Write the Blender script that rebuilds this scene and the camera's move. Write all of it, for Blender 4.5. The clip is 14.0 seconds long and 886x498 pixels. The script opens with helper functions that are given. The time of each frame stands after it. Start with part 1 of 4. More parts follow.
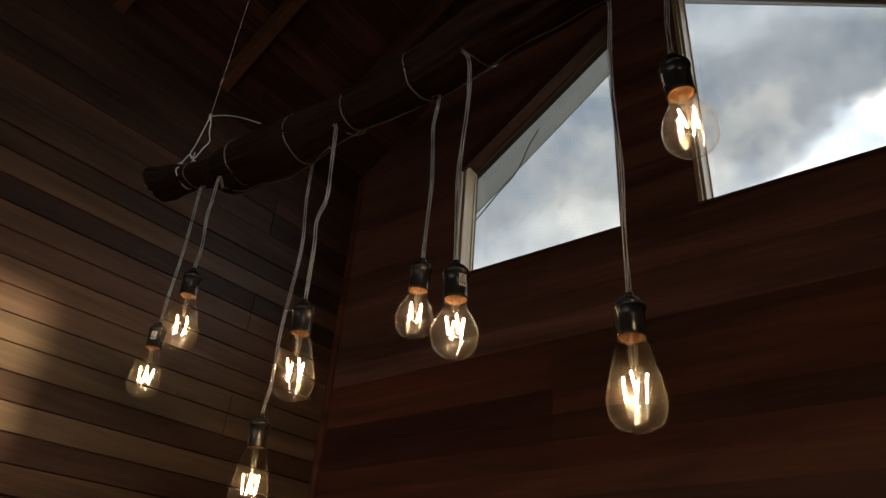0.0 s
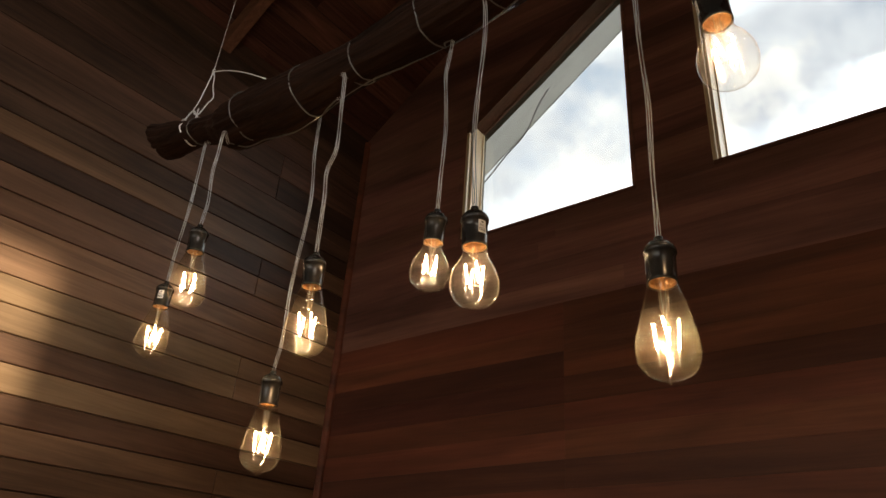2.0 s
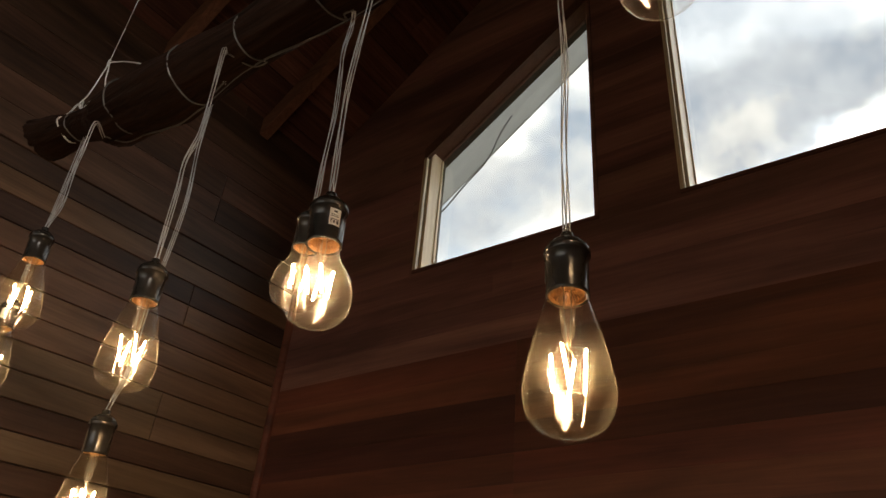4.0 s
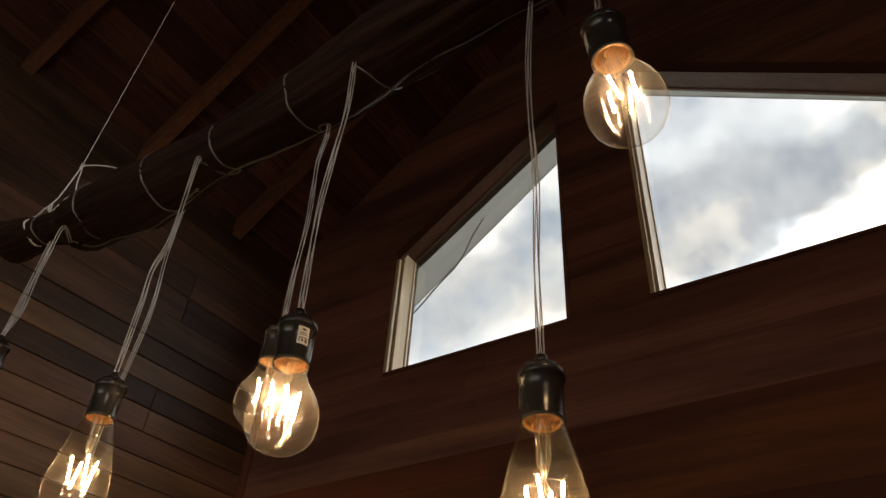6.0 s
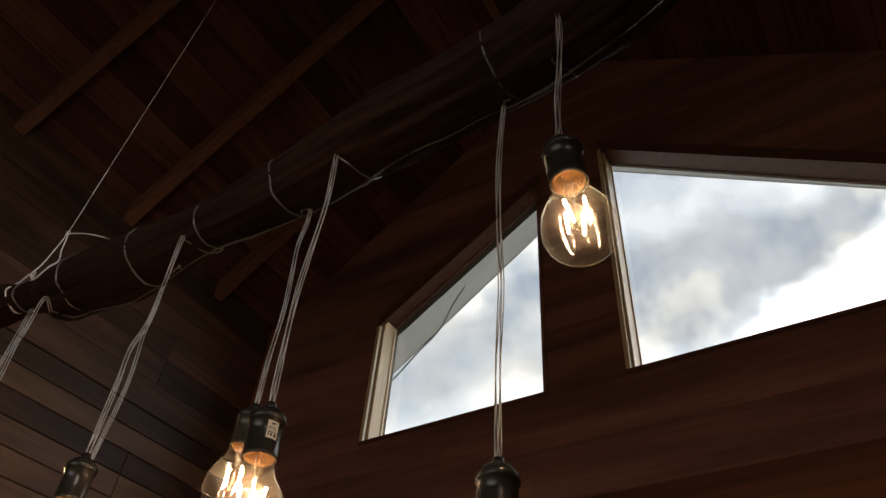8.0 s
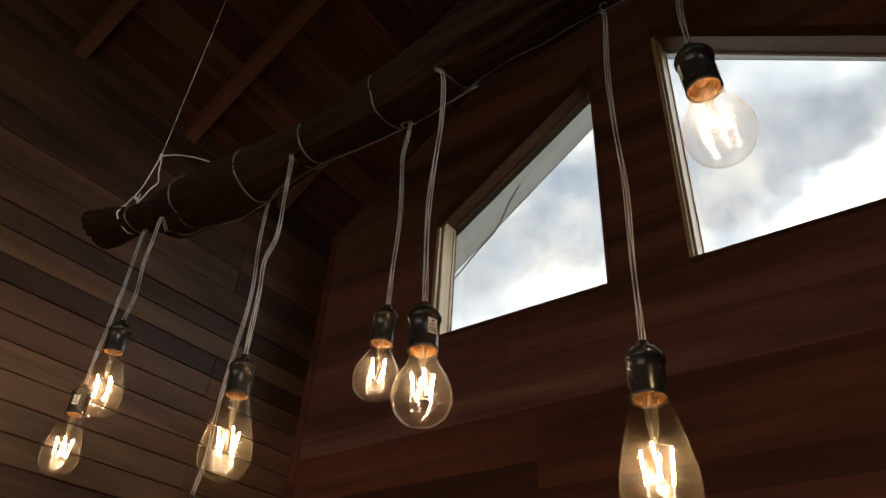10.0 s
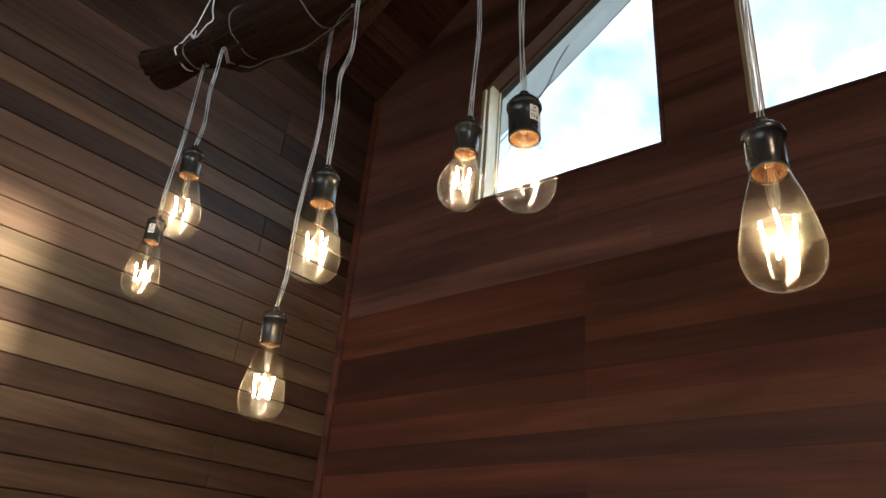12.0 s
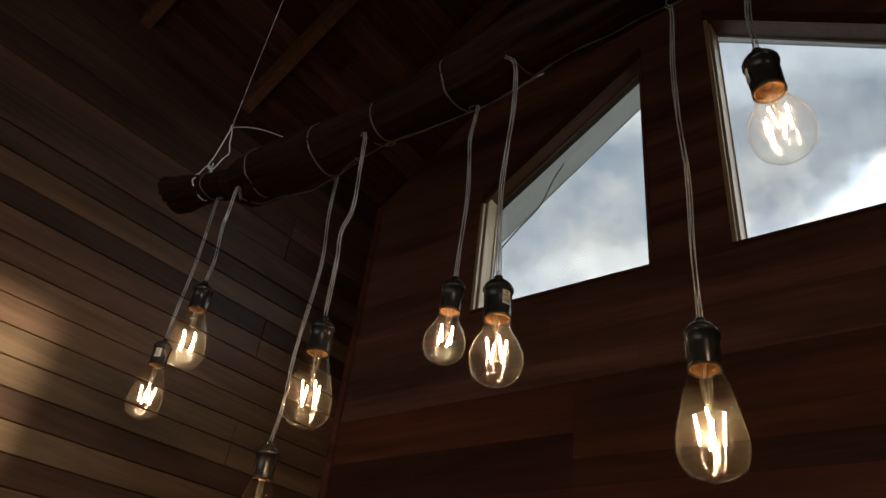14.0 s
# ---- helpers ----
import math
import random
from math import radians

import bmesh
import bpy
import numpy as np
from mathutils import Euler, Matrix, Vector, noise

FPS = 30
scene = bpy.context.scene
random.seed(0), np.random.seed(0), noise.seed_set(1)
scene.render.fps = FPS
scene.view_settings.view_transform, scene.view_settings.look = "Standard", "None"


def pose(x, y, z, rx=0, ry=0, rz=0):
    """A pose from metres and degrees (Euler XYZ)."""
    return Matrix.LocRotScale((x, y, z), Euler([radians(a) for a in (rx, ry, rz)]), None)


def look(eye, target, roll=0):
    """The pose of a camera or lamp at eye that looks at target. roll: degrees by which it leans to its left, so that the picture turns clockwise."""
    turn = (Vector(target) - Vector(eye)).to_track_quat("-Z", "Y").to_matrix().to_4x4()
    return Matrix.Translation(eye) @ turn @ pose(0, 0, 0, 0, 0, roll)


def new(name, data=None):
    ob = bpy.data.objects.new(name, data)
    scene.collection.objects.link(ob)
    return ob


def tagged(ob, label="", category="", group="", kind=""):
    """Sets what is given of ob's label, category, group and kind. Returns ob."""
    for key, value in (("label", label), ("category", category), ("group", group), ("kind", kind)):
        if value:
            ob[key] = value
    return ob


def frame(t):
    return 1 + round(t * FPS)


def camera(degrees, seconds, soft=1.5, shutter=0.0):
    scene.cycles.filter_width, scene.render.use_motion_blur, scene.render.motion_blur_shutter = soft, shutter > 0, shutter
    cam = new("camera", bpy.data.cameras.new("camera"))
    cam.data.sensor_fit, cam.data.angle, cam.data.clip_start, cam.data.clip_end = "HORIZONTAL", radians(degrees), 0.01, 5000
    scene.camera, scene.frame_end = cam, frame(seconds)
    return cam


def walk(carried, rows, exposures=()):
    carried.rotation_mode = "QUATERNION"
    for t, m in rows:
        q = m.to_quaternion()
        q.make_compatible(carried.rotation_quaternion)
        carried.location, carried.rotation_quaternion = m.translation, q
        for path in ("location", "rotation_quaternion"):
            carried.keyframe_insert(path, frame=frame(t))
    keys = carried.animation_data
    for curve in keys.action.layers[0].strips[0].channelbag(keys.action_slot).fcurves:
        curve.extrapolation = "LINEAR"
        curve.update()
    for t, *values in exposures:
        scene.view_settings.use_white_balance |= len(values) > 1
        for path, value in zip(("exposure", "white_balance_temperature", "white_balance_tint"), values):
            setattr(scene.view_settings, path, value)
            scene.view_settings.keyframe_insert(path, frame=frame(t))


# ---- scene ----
cam = camera(62.6, 14.0, soft=1.5)
PATH = [
    (0, (-0.003, 0.021, 1.523), (-1.084, 1.346, 2.56), 4.7),
    (0.5, (-0.035, 0.018, 1.517), (-1.139, 1.355, 2.514), 5.0),
    (1, (-0.054, 0.031, 1.507), (-1.162, 1.398, 2.459), 4.6),
    (1.5, (-0.048, 0.039, 1.509), (-1.162, 1.398, 2.464), 4.4),
    (2, (-0.044, 0.05, 1.519), (-1.157, 1.404, 2.482), 4.4),
    (2.5, (-0.041, 0.051, 1.525), (-1.161, 1.392, 2.498), 4.6),
    (3, (-0.07, 0.072, 1.529), (-1.148, 1.459, 2.485), 5.2),
    (3.5, (-0.092, 0.212, 1.566), (-1.125, 1.557, 2.625), 4.3),
    (3.7, (-0.081, 0.284, 1.601), (-1.125, 1.621, 2.661), 5.2),
    (5.8, (-0.086, 0.296, 1.62), (-1.023, 1.564, 2.851), 4.1),
    (6, (-0.081, 0.286, 1.627), (-0.985, 1.527, 2.909), 4.4),
    (6.5, (-0.059, 0.272, 1.629), (-0.941, 1.48, 2.956), 4.7),
    (7, (-0.039, 0.261, 1.638), (-0.889, 1.437, 3.013), 4.9),
    (7.2, (-0.044, 0.264, 1.636), (-0.88, 1.419, 3.039), 5.5),
    (9.3, (-0.039, 0.182, 1.627), (-0.838, 1.366, 3.028), 4.5),
    (9.5, (-0.052, 0.168, 1.616), (-0.907, 1.368, 2.968), 4.8),
    (10, (-0.092, 0.156, 1.591), (-1.077, 1.426, 2.781), 4.1),
    (10.5, (-0.12, 0.148, 1.565), (-1.248, 1.462, 2.565), 4.0),
    (11, (-0.154, 0.144, 1.549), (-1.314, 1.454, 2.518), 5.0),
    (11.5, (-0.173, 0.161, 1.525), (-1.323, 1.516, 2.442), 4.8),
    (12, (-0.178, 0.169, 1.516), (-1.312, 1.536, 2.435), 5.3),
    (12.5, (-0.175, 0.164, 1.52), (-1.31, 1.524, 2.448), 6.0),
    (13, (-0.156, 0.14, 1.547), (-1.265, 1.455, 2.567), 6.3),
    (13.5, (-0.145, 0.115, 1.547), (-1.233, 1.429, 2.592), 6.5),
    (14, (-0.09, 0.08, 1.546), (-1.169, 1.335, 2.67), 7.9),
]

# exposure of the phone: it opens as the view drops away from the bright windows
EXPOSURES = [(0.0, 0.1, 6900, 10), (0.5, 0.14, 7150, 10), (1.0, 0.9, 7300, 11), (1.5, 1.2, 7300, 11), (2.0, 1.15, 7300, 11), (2.5, 1.05, 7300, 11), (3.0, 1.0, 7300, 11), (3.5, 0.95, 7300, 11),
             (6.0, 0.72, 7450, 13), (6.5, 0.75, 7450, 13), (7.0, 0.68, 7100, 13), (9.5, 0.78, 7250, 12), (10.0, 0.82, 7200, 12), (10.5, 1.35, 7100, 12), (11.0, 1.75, 6900, 10), (11.5, 1.75, 6450, 6),
             (12.0, 1.65, 5650, 1), (12.5, 1.6, 5350, -5), (13.0, 0.75, 5100, -8), (13.5, 0.12, 5850, 1), (14.0, 0.25, 6700, 9)]
walk(cam, [(t, look(eye, target, roll)) for t, eye, target, roll in PATH], EXPOSURES)

# ---- world and sun ----
SUN_WAY = Vector((1.0, -0.35, 1.06 * math.tan(radians(10.0)))).normalized()   # towards the sun


def make_world():
    world = bpy.data.worlds.new("sky")
    scene.world = world
    world.use_nodes = True
    nt = world.node_tree
    nt.nodes.clear()
    out = nt.nodes.new("ShaderNodeOutputWorld")
    bg = nt.nodes.new("ShaderNodeBackground")
    sky = nt.nodes.new("ShaderNodeTexSky")
    sky.sky_type, sky.sun_disc = "NISHITA", False
    sky.sun_elevation = radians(10.0)
    sky.sun_rotation = math.atan2(SUN_WAY.x, SUN_WAY.y)
    gain = nt.nodes.new("ShaderNodeMix")
    gain.data_type, gain.blend_type = "RGBA", "MULTIPLY"
    gain.inputs[0].default_value = 1.0
    gain.inputs[7].default_value = (SKY_GAIN, SKY_GAIN, SKY_GAIN, 1)
    co = nt.nodes.new("ShaderNodeTexCoord")
    n1 = nt.nodes.new("ShaderNodeTexNoise")
    n1.inputs["Scale"].default_value, n1.inputs["Detail"].default_value, n1.inputs["Roughness"].default_value = 2.6, 10, 0.56
    nt.links.new(co.outputs["Generated"], n1.inputs["Vector"])
    cover = nt.nodes.new("ShaderNodeMapRange")
    cover.interpolation_type = "SMOOTHSTEP"
    cover.inputs[1].default_value, cover.inputs[2].default_value = 0.28, 0.50
    nt.links.new(n1.outputs["Fac"], cover.inputs[0])
    n2 = nt.nodes.new("ShaderNodeTexNoise")
    n2.inputs["Scale"].default_value, n2.inputs["Detail"].default_value, n2.inputs["Roughness"].default_value = 10.0, 12, 0.63
    n2.inputs["Distortion"].default_value = 0.12
    nt.links.new(co.outputs["Generated"], n2.inputs["Vector"])
    tone = nt.nodes.new("ShaderNodeValToRGB")
    tone.color_ramp.elements[0].position, tone.color_ramp.elements[0].color = 0.37, (*CLOUD_DARK, 1)
    tone.color_ramp.elements[1].position, tone.color_ramp.elements[1].color = 0.63, (*CLOUD_LIGHT, 1)
    nt.links.new(n2.outputs["Fac"], tone.inputs[0])
    bright = tone.outputs[0]
    n3 = nt.nodes.new("ShaderNodeTexNoise")
    n3.inputs["Scale"].default_value, n3.inputs["Detail"].default_value, n3.inputs["Roughness"].default_value = 7.0, 10, 0.58
    nt.links.new(co.outputs["Generated"], n3.inputs["Vector"])
    for way, near, far, gain_in in CLOUDS:
        dot, soft, scale = nt.nodes.new("ShaderNodeVectorMath"), nt.nodes.new("ShaderNodeMapRange"), nt.nodes.new("ShaderNodeMix")
        warp, pull = nt.nodes.new("ShaderNodeVectorMath"), nt.nodes.new("ShaderNodeVectorMath")
        pull.operation, pull.inputs["Scale"].default_value = "SCALE", 0.13
        nt.links.new(n3.outputs["Color"], pull.inputs[0])
        warp.operation = "ADD"
        nt.links.new(co.outputs["Generated"], warp.inputs[0])
        nt.links.new(pull.outputs[0], warp.inputs[1])
        dot.operation = "DOT_PRODUCT"
        aim = Vector(way).normalized()
        dot.inputs[1].default_value = aim
        nt.links.new(warp.outputs[0], dot.inputs[0])
        mid = 0.065 * (aim.x + aim.y + aim.z)
        soft.interpolation_type = "SMOOTHSTEP"
        soft.inputs[1].default_value, soft.inputs[2].default_value = near + mid, far + mid
        tint = nt.nodes.new("ShaderNodeMix")
        tint.data_type = "RGBA"
        tint.inputs[6].default_value, tint.inputs[7].default_value = (1, 1, 1, 1), (*gain_in, 1)
        nt.links.new(soft.outputs[0], tint.inputs[0])
        nt.links.new(dot.outputs["Value"], soft.inputs[0])
        scale.data_type, scale.blend_type = "RGBA", "MULTIPLY"
        scale.inputs[0].default_value = 1.0
        nt.links.new(bright, scale.inputs[6])
        nt.links.new(tint.outputs[2], scale.inputs[7])
        bright = scale.outputs[2]
    mix = nt.nodes.new("ShaderNodeMix")
    mix.data_type = "RGBA"
    nt.links.new(sky.outputs[0], gain.inputs[6])
    nt.links.new(cover.outputs[0], mix.inputs[0])
    nt.links.new(gain.outputs[2], mix.inputs[6])
    nt.links.new(bright, mix.inputs[7])
    nt.links.new(mix.outputs[2], bg.inputs[0])
    bg.inputs[1].default_value = 0.1
    nt.links.new(bg.outputs[0], out.inputs[0])


SKY_GAIN = 2.2
CLOUD_DARK, CLOUD_LIGHT = (5.1, 5.3, 5.6), (7.2, 7.3, 7.35)
# cloud masses: direction, where the edge begins and ends, brightness
CLOUDS = [((0.391, 0.572, -0.721), -0.020, 0.008, (1.95, 1.95, 1.95)), ((0.0, 0.60, -0.80), -0.036, 0.002, (1.36, 1.36, 1.36)), ((0.03, -0.66, 0.75), 0.045, 0.080, (1.42, 1.42, 1.41)),
          ((-0.09, 0.735, 0.667), 0.980, 0.995, (0.70, 0.75, 0.83)), ((-0.44, 0.69, 0.575), 0.985, 0.997, (0.88, 0.90, 0.93))]
make_world()
sun = new("sun", bpy.data.lights.new("sun", "SUN"))
sun.data.energy, sun.data.angle, sun.data.color = 2.1, radians(2.4), (1.0, 0.89, 0.70)
sun.matrix_world = look(SUN_WAY * 20, (0, 0, 0))
# daylight of the bright side of the sky, in the window of the right wall
window_light = new("window_light", bpy.data.lights.new("window_light", "AREA"))
window_light.data.shape, window_light.data.size, window_light.data.size_y = "RECTANGLE", 0.52, 0.48
window_light.data.energy, window_light.data.color, window_light.data.spread = 1.0, (1.0, 0.93, 0.84), radians(58)
window_light.matrix_world = look((0.93, -0.48, 2.89), (-2.36, 1.0, 2.5))
# an unseen fill from behind, added to brighten the gable and the room
back_fill = new("back_fill", bpy.data.lights.new("back_fill", "AREA"))
back_fill.data.shape, back_fill.data.size, back_fill.data.size_y = "RECTANGLE", 2.9, 2.2
back_fill.data.energy, back_fill.data.color, back_fill.data.spread = 0.98, (1.0, 0.93, 0.84), radians(100)
back_fill.matrix_world = look((-0.75, -3.16, 1.95), (-0.75, 0.0, 1.95))


# ---- materials ----
def nodes_of(name):
    m = bpy.data.materials.new(name)
    m.use_nodes = True
    nt = m.node_tree
    return m, nt, nt.nodes["Principled BSDF"]


def wood(name, dark, light, along, rough=0.55, bump=0.25, vary=0.35, island=False, spec=0.4, deep=0.002, blotch=0.0):
    """Sawn boards: long grain along one axis (0, 1, 2), broad stains, each piece with a tone of its own.
    blotch: weather stains that run on from one board to the next."""
    m, nt, b = nodes_of(name)
    N, L = nt.nodes.new, nt.links.new
    co = N("ShaderNodeTexCoord")
    if island:
        rnd = N("ShaderNodeNewGeometry").outputs["Random Per Island"]
    else:
        rnd = N("ShaderNodeObjectInfo").outputs["Random"]
    off = N("ShaderNodeVectorMath")
    off.operation = "MULTIPLY_ADD"
    comb = N("ShaderNodeCombineXYZ")
    for i in range(3):
        L(rnd, comb.inputs[i])
    off.inputs[1].default_value = (17.3, 23.1, 31.7)
    L(comb.outputs[0], off.inputs[0])
    L(co.outputs["Object"], off.inputs[2])

    def grain(stretch, across, detail, dist):
        mp = N("ShaderNodeMapping")
        s = [across] * 3
        s[along] = stretch
        mp.inputs["Scale"].default_value = s
        L(off.outputs[0], mp.inputs["Vector"])
        n = N("ShaderNodeTexNoise")
        n.inputs["Scale"].default_value, n.inputs["Detail"].default_value = 1.0, detail
        n.inputs["Roughness"].default_value, n.inputs["Distortion"].default_value = 0.62, dist
        L(mp.outputs[0], n.inputs["Vector"])
        return n.outputs["Fac"]

    fine, broad, stain = grain(5.0, 190.0, 6, 0.3), grain(1.1, 26.0, 4, 1.6), grain(2.2, 5.0, 3, 0.4)

    def math_node(op, a, c):
        n = N("ShaderNodeMath")
        n.operation = op
        for i, v in enumerate((a, c)):
            if isinstance(v, (int, float)):
                n.inputs[i].default_value = v
            else:
                L(v, n.inputs[i])
        return n.outputs[0]

    g = math_node("ADD", math_node("MULTIPLY", fine, 0.35), math_node("MULTIPLY", broad, 0.65))
    g = math_node("ADD", math_node("MULTIPLY", g, 0.75), math_node("MULTIPLY", stain, 0.25))
    ramp = N("ShaderNodeValToRGB")
    ramp.color_ramp.elements[0].position, ramp.color_ramp.elements[0].color = 0.36, (*dark, 1)
    ramp.color_ramp.elements[1].position, ramp.color_ramp.elements[1].color = 0.63, (*light, 1)
    L(g, ramp.inputs[0])
    tone = N("ShaderNodeHueSaturation")
    L(ramp.outputs[0], tone.inputs["Color"])
    val = N("ShaderNodeMapRange")
    val.inputs[3].default_value, val.inputs[4].default_value = 1 - vary, 1 + vary
    L(rnd, val.inputs[0])
    L(val.outputs[0], tone.inputs["Value"])
    sat = math_node("FRACT", math_node("MULTIPLY", rnd, 7.31), 0.0)
    hue = N("ShaderNodeMapRange")
    hue.inputs[3].default_value, hue.inputs[4].default_value = 0.494, 0.506
    L(sat, hue.inputs[0])
    L(hue.outputs[0], tone.inputs["Hue"])
    colour = tone.outputs[0]
    if blotch:
        mp, bn, br, mul = N("ShaderNodeMapping"), N("ShaderNodeTexNoise"), N("ShaderNodeMapRange"), N("ShaderNodeVectorMath")
        sc = [8.0] * 3
        sc[along] = 0.9
        mp.inputs["Scale"].default_value = sc
        L(co.outputs["Object"], mp.inputs["Vector"])
        bn.inputs["Scale"].default_value, bn.inputs["Detail"].default_value, bn.inputs["Distortion"].default_value = 1.0, 5, 0.5
        L(mp.outputs[0], bn.inputs["Vector"])
        br.inputs[1].default_value, br.inputs[2].default_value = 0.34, 0.66
        br.inputs[3].default_value, br.inputs[4].default_value = 1 - blotch, 1 + blotch * 0.6
        L(bn.outputs["Fac"], br.inputs[0])
        mul.operation = "SCALE"
        L(colour, mul.inputs[0])
        L(br.outputs[0], mul.inputs["Scale"])
        colour = mul.outputs[0]
    L(colour, b.inputs["Base Color"])
    rr = N("ShaderNodeMapRange")
    rr.inputs[3].default_value, rr.inputs[4].default_value = rough - 0.1, rough + 0.14
    L(broad, rr.inputs[0])
    L(rr.outputs[0], b.inputs["Roughness"])
    b.inputs["Specular IOR Level"].default_value = spec
    bp = N("ShaderNodeBump")
    bp.inputs["Strength"].default_value, bp.inputs["Distance"].default_value = bump, deep
    L(g, bp.inputs["Height"])
    L(bp.outputs[0], b.inputs["Normal"])
    return m


def plain(name, colour, rough=0.5, metal=0.0, spec=0.5, mottled=0.15, scale=60.0, bump=0.05):
    m, nt, b = nodes_of(name)
    N, L = nt.nodes.new, nt.links.new
    co, n = N("ShaderNodeTexCoord"), N("ShaderNodeTexNoise")
    n.inputs["Scale"].default_value, n.inputs["Detail"].default_value = scale, 6
    L(co.outputs["Object"], n.inputs["Vector"])
    mix = N("ShaderNodeMix")
    mix.data_type = "RGBA"
    L(n.outputs["Fac"], mix.inputs[0])
    mix.inputs[6].default_value = (*[c * (1 - mottled) for c in colour], 1)
    mix.inputs[7].default_value = (*[min(1, c * (1 + mottled)) for c in colour], 1)
    L(mix.outputs[2], b.inputs["Base Color"])
    rr = N("ShaderNodeMapRange")
    rr.inputs[3].default_value, rr.inputs[4].default_value = max(0.02, rough - 0.08), rough + 0.08
    L(n.outputs["Fac"], rr.inputs[0])
    L(rr.outputs[0], b.inputs["Roughness"])
    b.inputs["Metallic"].default_value, b.inputs["Specular IOR Level"].default_value = metal, spec
    bp = N("ShaderNodeBump")
    bp.inputs["Strength"].default_value, bp.inputs["Distance"].default_value = bump, 0.001
    L(n.outputs["Fac"], bp.inputs["Height"])
    L(bp.outputs[0], b.inputs["Normal"])
    return m


def thin_glass(name, tint, ior=1.5, rough=0.0, glow_film=0.0, haze=(0.7, 0.7, 0.7), bloom=0.0, spread=0.45, specks=0.0):
    """A thin pane or bulb wall: it lets light through with a tint, and mirrors more at glancing angles.
    glow_film: a haze, light dust on panes, lens glow on bulbs; bloom: glow round filaments, a scatter share in the
    wall;
    specks: grains and seeds in the glass that catch the light."""
    m, nt, b = nodes_of(name)
    N, L = nt.nodes.new, nt.links.new
    nt.nodes.remove(b)
    out = nt.nodes["Material Output"]
    tr, gl, mx = N("ShaderNodeBsdfTransparent"), N("ShaderNodeBsdfGlossy"), N("ShaderNodeMixShader")
    lw, pw, fr = N("ShaderNodeLayerWeight"), N("ShaderNodeMath"), N("ShaderNodeMath")
    lw.inputs["Blend"].default_value = 0.5
    pw.operation, pw.inputs[1].default_value = "POWER", 5.0
    L(lw.outputs["Facing"], pw.inputs[0])
    f0 = 2 * ((ior - 1) / (ior + 1)) ** 2
    fr.operation, fr.inputs[1].default_value, fr.inputs[2].default_value = "MULTIPLY_ADD", 0.7 - f0, f0
    L(pw.outputs[0], fr.inputs[0])
    tr.inputs[0].default_value = (*tint, 1)
    gl.inputs["Roughness"].default_value = rough
    L(fr.outputs[0], mx.inputs[0])
    L(tr.outputs[0], mx.inputs[1])
    L(gl.outputs[0], mx.inputs[2])
    last = mx
    if bloom:
        rf, m3 = N("ShaderNodeBsdfRefraction"), N("ShaderNodeMixShader")
        rf.inputs["IOR"].default_value, rf.inputs["Roughness"].default_value = 1.18, spread
        rf.inputs["Color"].default_value = (*haze, 1)
        m3.inputs[0].default_value = bloom
        L(mx.outputs[0], m3.inputs[1])
        L(rf.outputs[0], m3.inputs[2])
        last = mx = m3
    if glow_film:
        n, ramp, df, m2 = N("ShaderNodeTexNoise"), N("ShaderNodeMapRange"), N("ShaderNodeBsdfDiffuse"), N("ShaderNodeMixShader")
        tl, both = N("ShaderNodeBsdfTranslucent"), N("ShaderNodeMixShader")
        tl.inputs[0].default_value = (*haze, 1)
        co = N("ShaderNodeTexCoord")
        n.inputs["Scale"].default_value, n.inputs["Detail"].default_value = 90, 6
        L(co.outputs["Object"], n.inputs["Vector"])
        ramp.inputs[1].default_value, ramp.inputs[2].default_value, ramp.inputs[4].default_value = 0.0, 0.9, glow_film
        L(n.outputs["Fac"], ramp.inputs[0])
        # lens glow put in as haze, stronger towards the lower end of the bulb
        sep, low, thick = N("ShaderNodeSeparateXYZ"), N("ShaderNodeMapRange"), N("ShaderNodeMath")
        L(co.outputs["Object"], sep.inputs[0])
        low.inputs[1].default_value, low.inputs[2].default_value = -0.055, -0.125
        low.inputs[3].default_value, low.inputs[4].default_value = 0.5, 1.0
        L(sep.outputs["Z"], low.inputs[0])
        thick.operation = "MULTIPLY"
        L(ramp.outputs[0], thick.inputs[0])
        L(low.outputs[0], thick.inputs[1])
        share = thick.outputs[0] if specks else ramp.outputs[0]
        if specks:
            vo, near, both_in = N("ShaderNodeTexVoronoi"), N("ShaderNodeMapRange"), N("ShaderNodeMath")
            vo.inputs["Scale"].default_value = 190
            L(co.outputs["Object"], vo.inputs["Vector"])
            near.inputs[1].default_value, near.inputs[2].default_value = 0.20, 0.08
            near.inputs[4].default_value = glow_film * 14 * specks
            L(vo.outputs["Distance"], near.inputs[0])
            both_in.operation = "ADD"
            L(share, both_in.inputs[0])
            L(near.outputs[0], both_in.inputs[1])
            share = both_in.outputs[0]
        L(share, m2.inputs[0])
        df.inputs[0].default_value = (*haze, 1)
        L(df.outputs[0], both.inputs[1])
        L(tl.outputs[0], both.inputs[2])
        L(mx.outputs[0], m2.inputs[1])
        L(both.outputs[0], m2.inputs[2])
        last = m2
    L(last.outputs[0], out.inputs["Surface"])
    return m


def glow(name, colour, strength):
    m, nt, b = nodes_of(name)
    b.inputs["Base Color"].default_value = (0.8, 0.6, 0.3, 1)
    b.inputs["Emission Color"].default_value = (*colour, 1)
    b.inputs["Emission Strength"].default_value = strength
    return m


